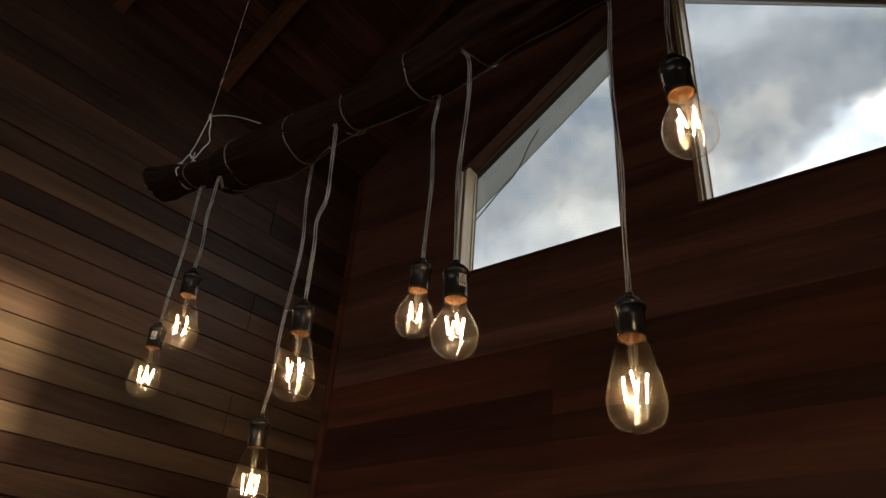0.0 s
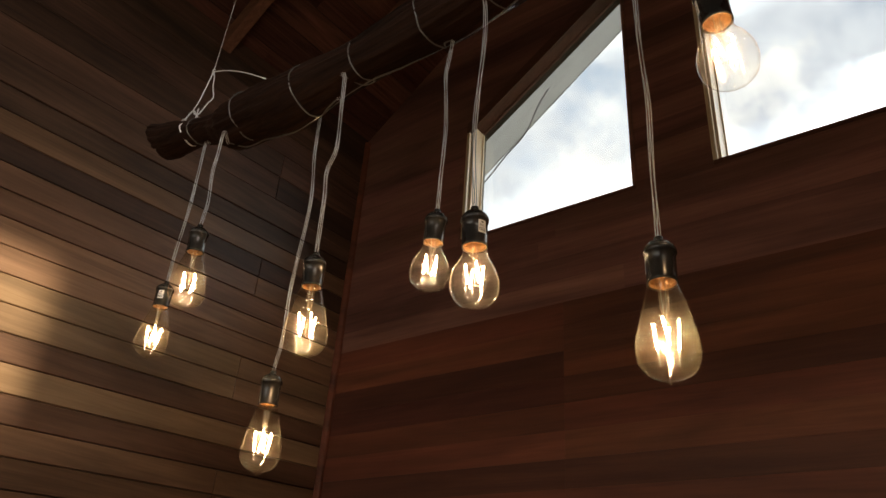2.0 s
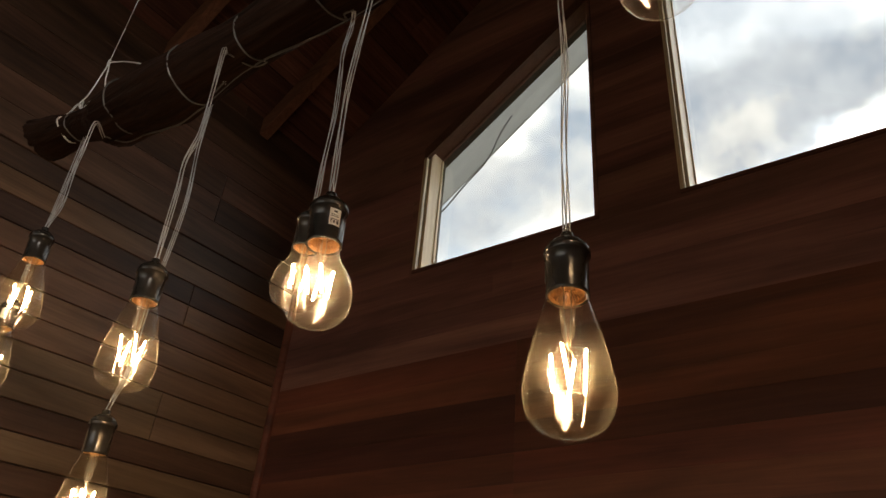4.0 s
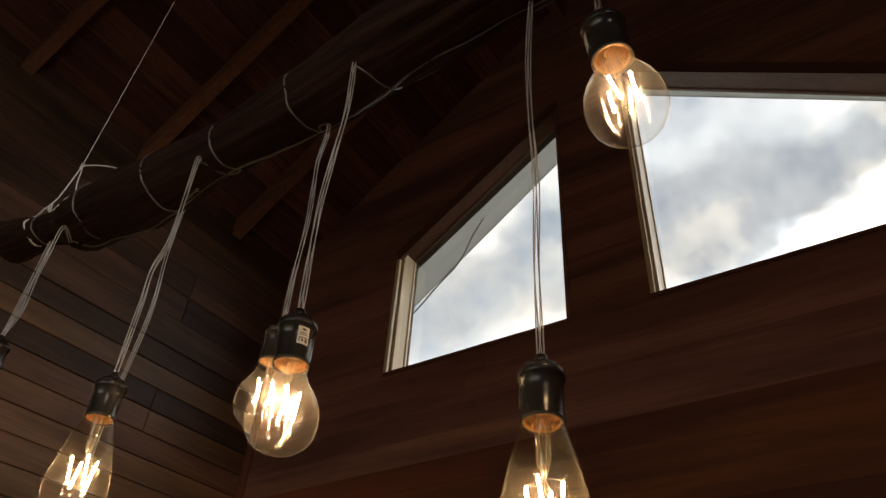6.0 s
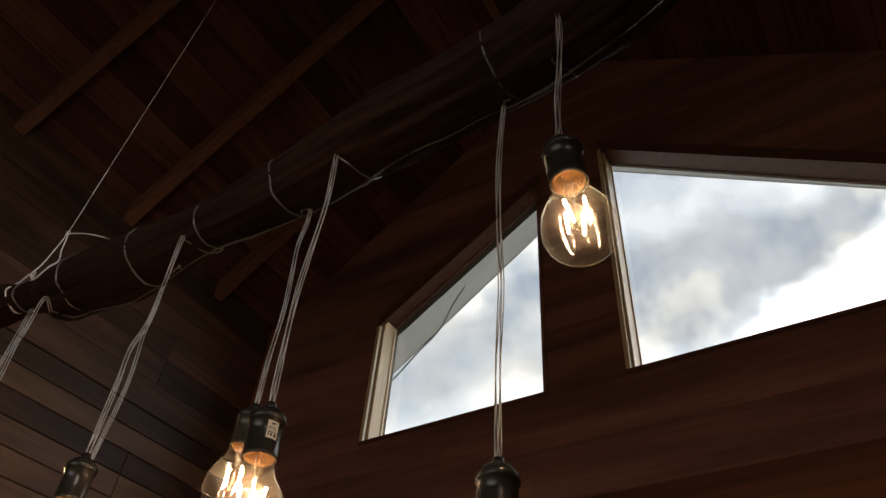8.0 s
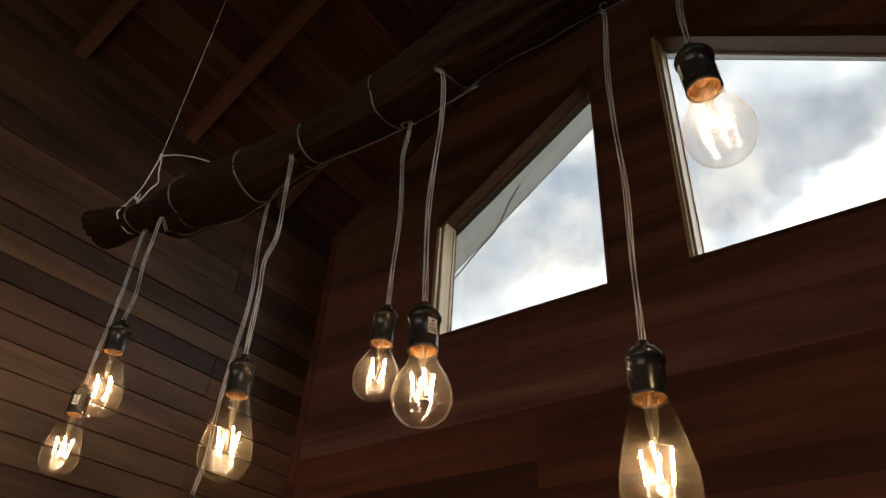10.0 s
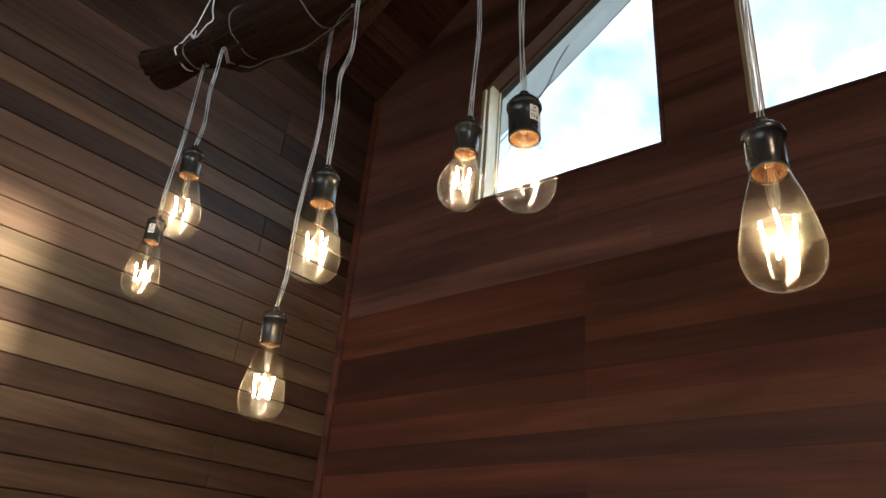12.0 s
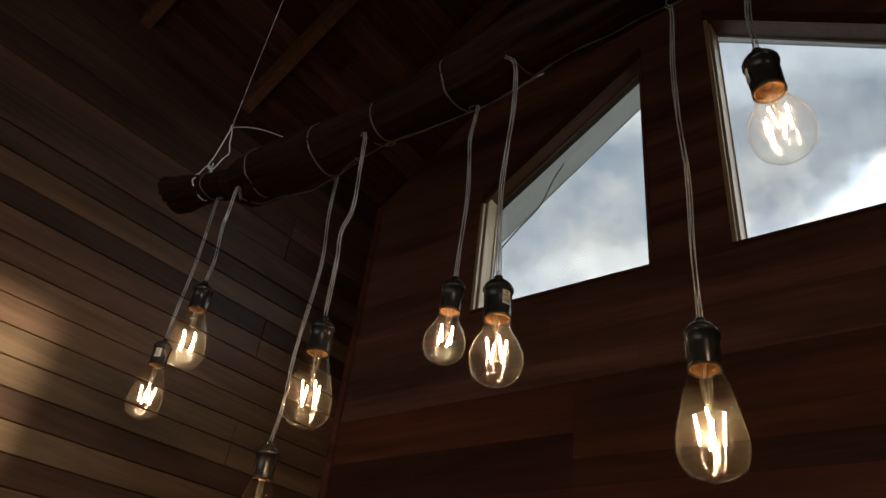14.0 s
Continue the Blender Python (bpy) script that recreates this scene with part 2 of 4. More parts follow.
M_LEFT = wood("wood_side", (0.227, 0.123, 0.067), (0.382, 0.219, 0.124), 1, rough=0.45, vary=0.12, spec=0.45, blotch=0.45)
M_LEFT_DARK = wood("wood_side_dark", (0.130, 0.066, 0.038), (0.244, 0.129, 0.075), 1, rough=0.45, vary=0.12, spec=0.45, blotch=0.40)
M_LEFT_PALE = wood("wood_side_pale", (0.269, 0.157, 0.085), (0.428, 0.262, 0.149), 1, rough=0.45, vary=0.10, spec=0.45, blotch=0.40)
# the side wood again, darkened for the shade high on the wall
M_LEFT_SHADED = wood("wood_side_shaded", (0.050, 0.025, 0.016), (0.137, 0.073, 0.046), 1, rough=0.5, vary=0.30, spec=0.4, blotch=0.4)
M_GABLE = wood("wood_gable", (0.146, 0.045, 0.022), (0.225, 0.073, 0.037), 0, rough=0.6, vary=0.10, bump=0.10, blotch=0.45)
M_GABLE_DARK = wood("wood_gable_dark", (0.098, 0.031, 0.017), (0.156, 0.051, 0.029), 0, rough=0.6, vary=0.10, bump=0.10, blotch=0.40)
M_GABLE_PALE = wood("wood_gable_pale", (0.179, 0.055, 0.027), (0.272, 0.093, 0.045), 0, rough=0.6, vary=0.08, bump=0.10, blotch=0.42)
# the gable wood made paler, for the windows' glare over the upper boards
M_GABLE_GLARE = wood("wood_gable_glare", (0.203, 0.087, 0.066), (0.330, 0.148, 0.114), 0, rough=0.6, vary=0.16, bump=0.10, blotch=0.40)
M_CEIL = wood("wood_ceiling", (0.067, 0.027, 0.021), (0.213, 0.089, 0.066), 1, rough=0.75, vary=0.40, island=True, spec=0.12)
M_RAFTER = wood("wood_rafter", (0.129, 0.055, 0.037), (0.287, 0.130, 0.082), 0, rough=0.7, vary=0.1, spec=0.15)
M_RIDGE = wood("wood_ridge", (0.16, 0.08, 0.045), (0.34, 0.19, 0.11), 1, rough=0.6, vary=0.1)
M_CORE = plain("wall_core", (0.05, 0.035, 0.025), 0.9, mottled=0.3, scale=9)
M_JAMB = wood("pine_jamb", (0.70, 0.51, 0.32), (0.92, 0.76, 0.53), 2, rough=0.3, vary=0.06, spec=0.6)
M_HEAD = wood("dark_head_wood", (0.105, 0.040, 0.028), (0.190, 0.080, 0.056), 0, rough=0.5, vary=0.08)
M_FLOOR = wood("wood_floor", (0.12, 0.064, 0.034), (0.25, 0.150, 0.085), 1, rough=0.4, vary=0.2)
M_BARK = wood("weathered_log", (0.008, 0.004, 0.003), (0.048, 0.023, 0.016), 0, rough=0.85, bump=1.0, vary=0.02, deep=0.008, spec=0.12)
M_WIRE = plain("steel_wire", (0.80, 0.80, 0.79), 0.4, metal=0.1, mottled=0.2, scale=200)
M_SOCKET = plain("bakelite", (0.030, 0.028, 0.026), 0.22, spec=0.5, mottled=0.3, scale=160, bump=0.12)
M_COPPER = plain("lamp_base", (0.30, 0.15, 0.062), 0.4, metal=0.6, mottled=0.35, scale=420, bump=0.5)
M_LEAD = plain("lead_wire", (0.22, 0.20, 0.17), 0.35, metal=0.9)
M_STICKER = plain("sticker_paper", (0.84, 0.83, 0.80), 0.6, mottled=0.08)
M_PRINT = plain("sticker_print", (0.10, 0.09, 0.09), 0.6)
M_GLASS_ST = thin_glass("amber_glass", (0.985, 0.962, 0.90), 1.27, glow_film=0.0036, haze=(0.97, 0.84, 0.64), bloom=0.019, spread=0.9, specks=2.0)
M_GLASS_A = thin_glass("clear_bulb_glass", (0.985, 0.975, 0.95), 1.27, glow_film=0.0022, haze=(0.97, 0.88, 0.76), bloom=0.017, spread=0.9, specks=1.8)
M_STEM = thin_glass("stem_glass", (0.96, 0.94, 0.90), 1.6, glow_film=0.11, haze=(0.92, 0.84, 0.70))
M_PANE = thin_glass("pane_glass", (0.93, 0.95, 0.95), 1.45, glow_film=0.004)
M_GLOW = glow("led_filament", (1.0, 0.69, 0.40), 140.0)
M_GROUND = plain("grass_ground", (0.07, 0.08, 0.04), 0.9, mottled=0.5, scale=0.8, spec=0.1)
M_CABLE = plain("outdoor_cable", (0.30, 0.30, 0.31), 0.5)


def sheet_material():
    """The frosted roofing sheet outside: part of the daylight comes through it."""
    m, nt, b = nodes_of("frosted_sheet")
    N, L = nt.nodes.new, nt.links.new
    out = nt.nodes["Material Output"]
    tl, mx, n, co = N("ShaderNodeBsdfTranslucent"), N("ShaderNodeMixShader"), N("ShaderNodeTexNoise"), N("ShaderNodeTexCoord")
    n.inputs["Scale"].default_value, n.inputs["Detail"].default_value = 14, 5
    L(co.outputs["Object"], n.inputs["Vector"])
    ramp = N("ShaderNodeValToRGB")
    ramp.color_ramp.elements[0].color, ramp.color_ramp.elements[1].color = (0.50, 0.50, 0.49, 1), (0.64, 0.64, 0.63, 1)
    L(n.outputs["Fac"], ramp.inputs[0])
    L(ramp.outputs[0], tl.inputs[0])
    b.inputs["Base Color"].default_value, b.inputs["Roughness"].default_value = (0.35, 0.36, 0.37, 1), 0.6
    mx.inputs[0].default_value = 0.88
    L(b.outputs[0], mx.inputs[1])
    L(tl.outputs[0], mx.inputs[2])
    L(mx.outputs[0], out.inputs["Surface"])
    return m


M_SHEET = sheet_material()


def cord_material():
    """Clear plastic over tinned strands: glossy, and light from behind comes through."""
    m = plain("clear_cord", (0.74, 0.74, 0.75), 0.22, metal=0.35, spec=1.0, mottled=0.6, scale=330, bump=0.8)
    nt = m.node_tree
    tl, mx, out = nt.nodes.new("ShaderNodeBsdfTranslucent"), nt.nodes.new("ShaderNodeMixShader"), nt.nodes["Material Output"]
    tl.inputs[0].default_value = (0.86, 0.87, 0.89, 1)
    mx.inputs[0].default_value = 0.26
    nt.links.new(nt.nodes["Principled BSDF"].outputs[0], mx.inputs[1])
    nt.links.new(tl.outputs[0], mx.inputs[2])
    nt.links.new(mx.outputs[0], out.inputs["Surface"])
    return m


M_CORD = cord_material()
# the same clear cord, darkened for the shade along the log
M_FEED = plain("clear_cord_feed_shaded", (0.15, 0.15, 0.15), 0.15, spec=0.7, mottled=0.4, scale=200)
M_TURN = plain("clear_cord_wound_shaded", (0.17, 0.165, 0.16), 0.2, metal=0.2, spec=0.7, mottled=0.4, scale=200)


# ---- mesh helpers ----
def to_object(name, bm, material, parent=None, label="", smooth=False):
    me = bpy.data.meshes.new(name)
    bm.normal_update()
    bm.to_mesh(me)
    bm.free()
    me.materials.append(material)
    if smooth:
        for p in me.polygons:
            p.use_smooth = True
    ob = new(name, me)
    if parent is not None:
        ob.parent = parent
    if label:
        ob["label"] = label
    return ob


def part(name, bm, material, parent, label="", smooth=False):
    return to_object(name, bm, material, parent, label, smooth)


def box(bm, x0, x1, y0, y1, z0, z1, bevel=0.0):
    v = [bm.verts.new((x, y, z)) for x in (x0, x1) for y in (y0, y1) for z in (z0, z1)]
    faces = [bm.faces.new([v[i] for i in q]) for q in ((0, 1, 3, 2), (4, 6, 7, 5), (0, 4, 5, 1), (2, 3, 7, 6), (0, 2, 6, 4), (1, 5, 7, 3))]
    if bevel:
        edges = list({e for f in faces for e in f.edges})
        bmesh.ops.bevel(bm, geom=edges, offset=bevel, segments=2, affect="EDGES", profile=0.6)
    return bm


def prism(bm, outline, axis, a, c):
    """An outline of (u, v) pairs pushed from a to c along an axis (0: x with y,z; 1: y with x,z)."""
    def place(u, v, w):
        return (w, u, v) if axis == 0 else (u, w, v)
    one = [bm.verts.new(place(u, v, a)) for u, v in outline]
    two = [bm.verts.new(place(u, v, c)) for u, v in outline]
    bm.faces.new(one)
    bm.faces.new(two[::-1])
    n = len(outline)
    for i in range(n):
        bm.faces.new((one[i], two[i], two[(i + 1) % n], one[(i + 1) % n]))
    bmesh.ops.recalc_face_normals(bm, faces=bm.faces)
    return bm


def chamfered(bm, outline, axis, front, back, c=0.0018):
    """As prism, for a rectangle, with its front edges eased."""
    def place(u, v, w):
        return (w, u, v) if axis == 0 else (u, w, v)
    (u0, v0), (u1, v1) = outline
    sgn = 1 if back > front else -1
    rings = []
    for inset, w in ((0, back), (0, front + sgn * c), (c, front)):
        rings.append([bm.verts.new(place(u, v, w)) for u, v in ((u0 + inset, v0 + inset), (u1 - inset, v0 + inset), (u1 - inset, v1 - inset), (u0 + inset, v1 - inset))])
    for r, s in zip(rings, rings[1:]):
        for i in range(4):
            bm.faces.new((r[i], r[(i + 1) % 4], s[(i + 1) % 4], s[i]))
    bm.faces.new(rings[-1])
    bm.faces.new(rings[0][::-1])
    bmesh.ops.recalc_face_normals(bm, faces=bm.faces)
    return bm


def tube(bm, pts, r, n=8, caps=True):
    pts = [Vector(p) for p in pts]
    radius = r if callable(r) else (lambda f: r)
    rings, up = [], None
    for i, p in enumerate(pts):
        d = (pts[min(i + 1, len(pts) - 1)] - pts[max(i - 1, 0)]).normalized()
        if up is None:
            up = d.orthogonal().normalized()
        up = (up - d * up.dot(d)).normalized()
        side = d.cross(up)
        rr = radius(i / (len(pts) - 1))
        rings.append([bm.verts.new(p + (up * math.cos(a) + side * math.sin(a)) * rr) for a in [2 * math.pi * k / n for k in range(n)]])
    for one, two in zip(rings, rings[1:]):
        for k in range(n):
            bm.faces.new((one[k], one[(k + 1) % n], two[(k + 1) % n], two[k]))
    if caps:
        bm.faces.new(rings[0][::-1])
        bm.faces.new(rings[-1])
    return bm


def smooth_line(ctrl, per=8):
    """Catmull-Rom through the control points."""
    c = [Vector(p) for p in ctrl]
    c = [c[0] * 2 - c[1]] + c + [c[-1] * 2 - c[-2]]
    out = []
    for i in range(1, len(c) - 2):
        p0, p1, p2, p3 = c[i - 1:i + 3]
        for k in range(per):
            t = k / per
            out.append(0.5 * (2 * p1 + (p2 - p0) * t + (2 * p0 - 5 * p1 + 4 * p2 - p3) * t * t + (3 * p1 - p0 - 3 * p2 + p3) * t ** 3))
    out.append(c[-2])
    return out


def lathe(bm, profile, n=32):
    """Turns (radius, z) pairs round the z axis; a radius of 0 closes the form."""
    rings = []
    for r, z in profile:
        if r <= 1e-6:
            rings.append([bm.verts.new((0, 0, z))])
        else:
            rings.append([bm.verts.new((r * math.cos(2 * math.pi * k / n), r * math.sin(2 * math.pi * k / n), z)) for k in range(n)])
    for a, b in zip(rings, rings[1:]):
        for k in range(n):
            j = (k + 1) % n
            if len(a) == 1 and len(b) == 1:
                continue
            if len(a) == 1:
                bm.faces.new((a[0], b[k], b[j]))
            elif len(b) == 1:
                bm.faces.new((a[k], b[0], a[j]))
            else:
                bm.faces.new((a[k], b[k], b[j], a[j]))
    bmesh.ops.recalc_face_normals(bm, faces=bm.faces)
    return bm


def soft_profile(points, per=4):
    line = smooth_line([(r, z, 0) for r, z in points], per)
    return [(max(0.0, p.x), p.y) for p in line[:-1]] + [points[-1]]


# ---- the room: a small gabled cabin, ridge along y ----
X_LEFT, X_RIGHT, Y_GABLE, Y_BACK = -2.36, 0.86, 2.18, -3.1
X_RIDGE, Z_RIDGE, SLOPE = -0.75, 5.03, 0.74
SILL = 3.052
W1 = dict(x0=-1.685, x1=-0.92, lift=0.040, head=lambda x: 3.617 + 0.689 * (x + 1.685))
W2 = dict(x0=-0.61, x1=0.42, lift=0.001, head=lambda x: 4.206 - 0.71 * (x + 0.61))


def roof_z(x):
    return Z_RIDGE - SLOPE * abs(x - X_RIDGE)


LINER = 0.016
CUT = [dict(x0=w["x0"] - LINER, x1=w["x1"] + LINER, head=lambda x, w=w: w["head"](x) + 0.064) for w in (W1, W2)]


def gable_pieces(z0, z1, joints, gap):
    """The outlines left of the row z0..z1 of the gable wall, once roof and windows are cut out and the boards are sawn at the joints."""
    cuts = {X_LEFT, X_RIGHT, X_RIDGE, *joints}
    for s in (-1, 1):
        for z in (z0, z1):
            cuts.add(X_RIDGE + s * (Z_RIDGE - z) / SLOPE)
    for w in CUT:
        k = w["head"](1.0) - w["head"](0.0)
        cuts |= {w["x0"], w["x1"]}
        for z in (z0, z1):
            x = (z - w["head"](0.0)) / k
            if w["x0"] < x < w["x1"]:
                cuts.add(x)
    cuts = sorted(c for c in cuts if X_LEFT <= c <= X_RIGHT)
    out, run = [], None
    for a, b in zip(cuts, cuts[1:]):
        if b - a < 1e-5:
            continue
        mid = (a + b) / 2
        lo = lambda x: z0
        hi = lambda x: min(z1, roof_z(x))
        for w in CUT:
            if w["x0"] <= mid <= w["x1"]:
                if z0 < (SILL - LINER) and z1 > (SILL - LINER):
                    hi = lambda x: (SILL - LINER)
                elif z0 >= (SILL - LINER):
                    lo = lambda x, w=w: max(z0, w["head"](x))
        solid = hi(mid) - lo(mid) > 0.002
        quad = ((a, lo(a)), (b, lo(b)), (b, hi(b)), (a, hi(a)))
        if solid and run is not None and a not in joints and min(run["hi"][-1][1], hi(a)) > max(run["lo"][-1][1], lo(a)) + 1e-4:
            run["lo"] += [quad[0], quad[1]]
            run["hi"] += [quad[3], quad[2]]
        elif solid:
            if run:
                out.append(run)
            run = dict(lo=[quad[0], quad[1]], hi=[quad[3], quad[2]])
        elif run:
            out.append(run)
            run = None
    if run:
        out.append(run)
    shapes = []
    for r in out:
        lo = [(x, z + gap) for x, z in r["lo"]]
        hi = [(x, z - gap) for x, z in r["hi"]]
        lo[0], hi[0] = (lo[0][0] + gap * 0.6, lo[0][1]), (hi[0][0] + gap * 0.6, hi[0][1])
        lo[-1], hi[-1] = (lo[-1][0] - gap * 0.6, lo[-1][1]), (hi[-1][0] - gap * 0.6, hi[-1][1])
        pts = []
        for p in lo + hi[::-1]:
            if not pts or (Vector(p) - Vector(pts[-1])).length > 2e-4:
                pts.append(p)
        # drop points on a straight run
        keep = []
        for i, p in enumerate(pts):
            a, c = Vector(pts[i - 1]), Vector(pts[(i + 1) % len(pts)])
            u, v = Vector(p) - a, c - Vector(p)
            if abs(u.x * v.y - u.y * v.x) > 1e-8:
                keep.append(p)
        if len(keep) > 2:
            shapes.append(keep)
    return shapes


def build_gable():
    bm = bmesh.new()
    for z0, z1 in ((0.0, 3.3), (3.3, 5.1)):
        for shape in gable_pieces(z0, z1, (), 0.0):
            prism(bm, shape, 1, Y_GABLE + 0.020, Y_GABLE + 0.15)
    return tagged(to_object("wall_gable", bm, M_CORE), "dark reddish wooden board wall of the gable end", "wall", kind="structure")


def build_side(x, y0, y1, opening, outward):
    """A plain side wall, with one opening (y0, y1, z0, z1) where it has a window."""
    bm = bmesh.new()
    xa, xb = sorted((x + outward * 0.020, x + outward * 0.15))
    top = roof_z(x) + 0.02
    if opening:
        oy0, oy1, oz0, oz1 = opening
        for a, b, c, d in ((y0, y1, 0, oz0), (y0, oy0, oz0, oz1), (oy1, y1, oz0, oz1), (y0, y1, oz1, top)):
            box(bm, xa, xb, a, b, c, d)
    else:
        box(bm, xa, xb, y0, y1, 0, top)
    return bm


wall_gable = build_gable()
wall_left = tagged(to_object("wall_left", build_side(X_LEFT, Y_BACK, Y_GABLE + 0.15, None, -1), M_CORE), "brown wooden shiplap board wall with dark open joints", "wall", kind="structure")
SIDE_OPENING = (-0.75, -0.21, 2.64, 3.146)
wall_right = tagged(to_object("wall_right", build_side(X_RIGHT - 0.02, Y_BACK, Y_GABLE + 0.15, SIDE_OPENING, 1), M_GABLE), "plain wooden wall with a small window opening", "wall", kind="structure")
# unseen opening, added so that light fills the room from behind
BACK_FILL_OPENING = (-2.25, 0.75, 0.80, 3.10)
bm = bmesh.new()
bx0, bx1, bz0, bz1 = BACK_FILL_OPENING
xa, xb, ya, yb = X_LEFT - 0.15, X_RIGHT + 0.13, Y_BACK - 0.13, Y_BACK
for a, b, c, d in ((xa, xb, 0, bz0), (xa, bx0, bz0, bz1), (bx1, xb, bz0, bz1), (xa, xb, bz1, 3.3)):
    box(bm, a, b, ya, yb, c, d)
prism(bm, [(xa, 3.3), (xb, 3.3), (xb, roof_z(X_RIGHT)), (X_RIDGE, Z_RIDGE), (xa, roof_z(X_LEFT))], 1, ya, yb)
tagged(to_object("wall_back", bm, M_GABLE), "plain wooden back wall with a wide opening added for light", "wall", kind="structure")
bm = bmesh.new()
box(bm, X_LEFT - 0.15, X_RIGHT + 0.15, Y_BACK - 0.13, Y_GABLE + 0.15, -0.12, 0.0)
tagged(to_object("floor", bm, M_FLOOR), "plain brown wooden floor of the cabin", "floor", kind="structure")

bm = bmesh.new()
bmesh.ops.create_grid(bm, x_segments=24, y_segments=24, size=900.0)
for v in bm.verts:
    v.co.z = -0.35
tagged(to_object("ground", bm, M_GROUND), "dark grassy ground outside the cabin", "ground", kind="structure")


# ceiling: boards along the ridge on both slopes
def slope_point(s, d, lift):
    """s: -1 left, 1 right; d: way down the slope from the ridge; lift: above the lower face of the boards."""
    c = 1 / math.hypot(1, SLOPE)
    return (X_RIDGE + s * (d * c + lift * SLOPE * c), Z_RIDGE - d * SLOPE * c + lift * c)


def build_ceiling():
    bm = bmesh.new()
    rng = random.Random(5)
    for s in (-1, 1):
        d = 0.004
        while d < 2.05:
            w = 0.138
            y = Y_BACK - 0.1 - rng.random() * 1.5
            while y < Y_GABLE + 0.02:
                ln = 1.6 + rng.random() * 1.6
                y2 = min(y + ln, Y_GABLE + 0.02)
                lift = rng.uniform(0.0, 0.0015)
                q = [slope_point(s, d + 0.0015, lift), slope_point(s, d + w - 0.0015, lift), slope_point(s, d + w - 0.0015, 0.02), slope_point(s, d + 0.0015, 0.02)]
                one = [bm.verts.new((u, max(y, Y_BACK - 0.02) + 0.001, v)) for u, v in q]
                two = [bm.verts.new((u, y2 - 0.001, v)) for u, v in q]
                if y2 > Y_BACK:
                    bm.faces.new(one)
                    bm.faces.new(two[::-1])
                    for i in range(4):
                        bm.faces.new((one[i], two[i], two[(i + 1) % 4], one[(i + 1) % 4]))
                y = y2
            d += w
    loose = [v for v in bm.verts if not v.link_faces]
    bmesh.ops.delete(bm, geom=loose, context="VERTS")
    bmesh.ops.recalc_face_normals(bm, faces=bm.faces)
    return bm


tagged(to_object("ceiling", build_ceiling(), M_CEIL), "sloped ceiling of dark brown wooden boards", "ceiling", kind="structure")
bm = bmesh.new()
for s in (-1, 1):
    q = [slope_point(s, -0.1, 0.03), slope_point(s, 2.25, 0.03), slope_point(s, 2.25, 0.14), slope_point(s, -0.1, 0.14)]
    prism(bm, q, 1, Y_BACK - 0.12, Y_GABLE + 0.2155)
tagged(to_object("roof", bm, M_CORE), "roof covering above the ceiling boards", "roof", kind="structure")

for s in (-1, 1):
    for y in (-2.44, -1.91, -1.38, -0.85, -0.32, 0.21, 0.74, 1.265, 1.80):
        bm = bmesh.new()
        q = [slope_point(s, 0.03, -0.002), slope_point(s, 2.055, -0.002), slope_point(s, 2.055, -0.085), slope_point(s, 0.03, -0.085)]
        prism(bm, q, 1, y - 0.024, y + 0.024)
        bmesh.ops.bevel(bm, geom=list(bm.edges), offset=0.003, segments=1, affect="EDGES")
        tagged(to_object("rafter", bm, M_RAFTER), "dark brown sawn timber rafter under the sloped ceiling", "rafter", "rafters under the ceiling", kind="structure")
bm = bmesh.new()
box(bm, -0.882, -0.838, Y_BACK, Y_GABLE, 4.80, 4.915, bevel=0.003)
tagged(to_object("ridge_beam", bm, M_RIDGE), "brown timber board beside the ceiling's peak", "beam", kind="structure")
bm = bmesh.new()
prism(bm, [(X_LEFT + 0.001, Y_GABLE - 0.001), (X_LEFT + 0.024, Y_GABLE - 0.001), (X_LEFT + 0.021, Y_GABLE - 0.012), (X_LEFT + 0.012, Y_GABLE - 0.021), (X_LEFT + 0.001, Y_GABLE - 0.024)], 1, 0.0, 3.82)
for v in bm.verts:
    v.co = (v.co.x, v.co.z, v.co.y)
bmesh.ops.recalc_face_normals(bm, faces=bm.faces)
tagged(to_object("trim", bm, M_GABLE), "narrow wooden corner moulding between the board walls", "moulding", kind="structure")


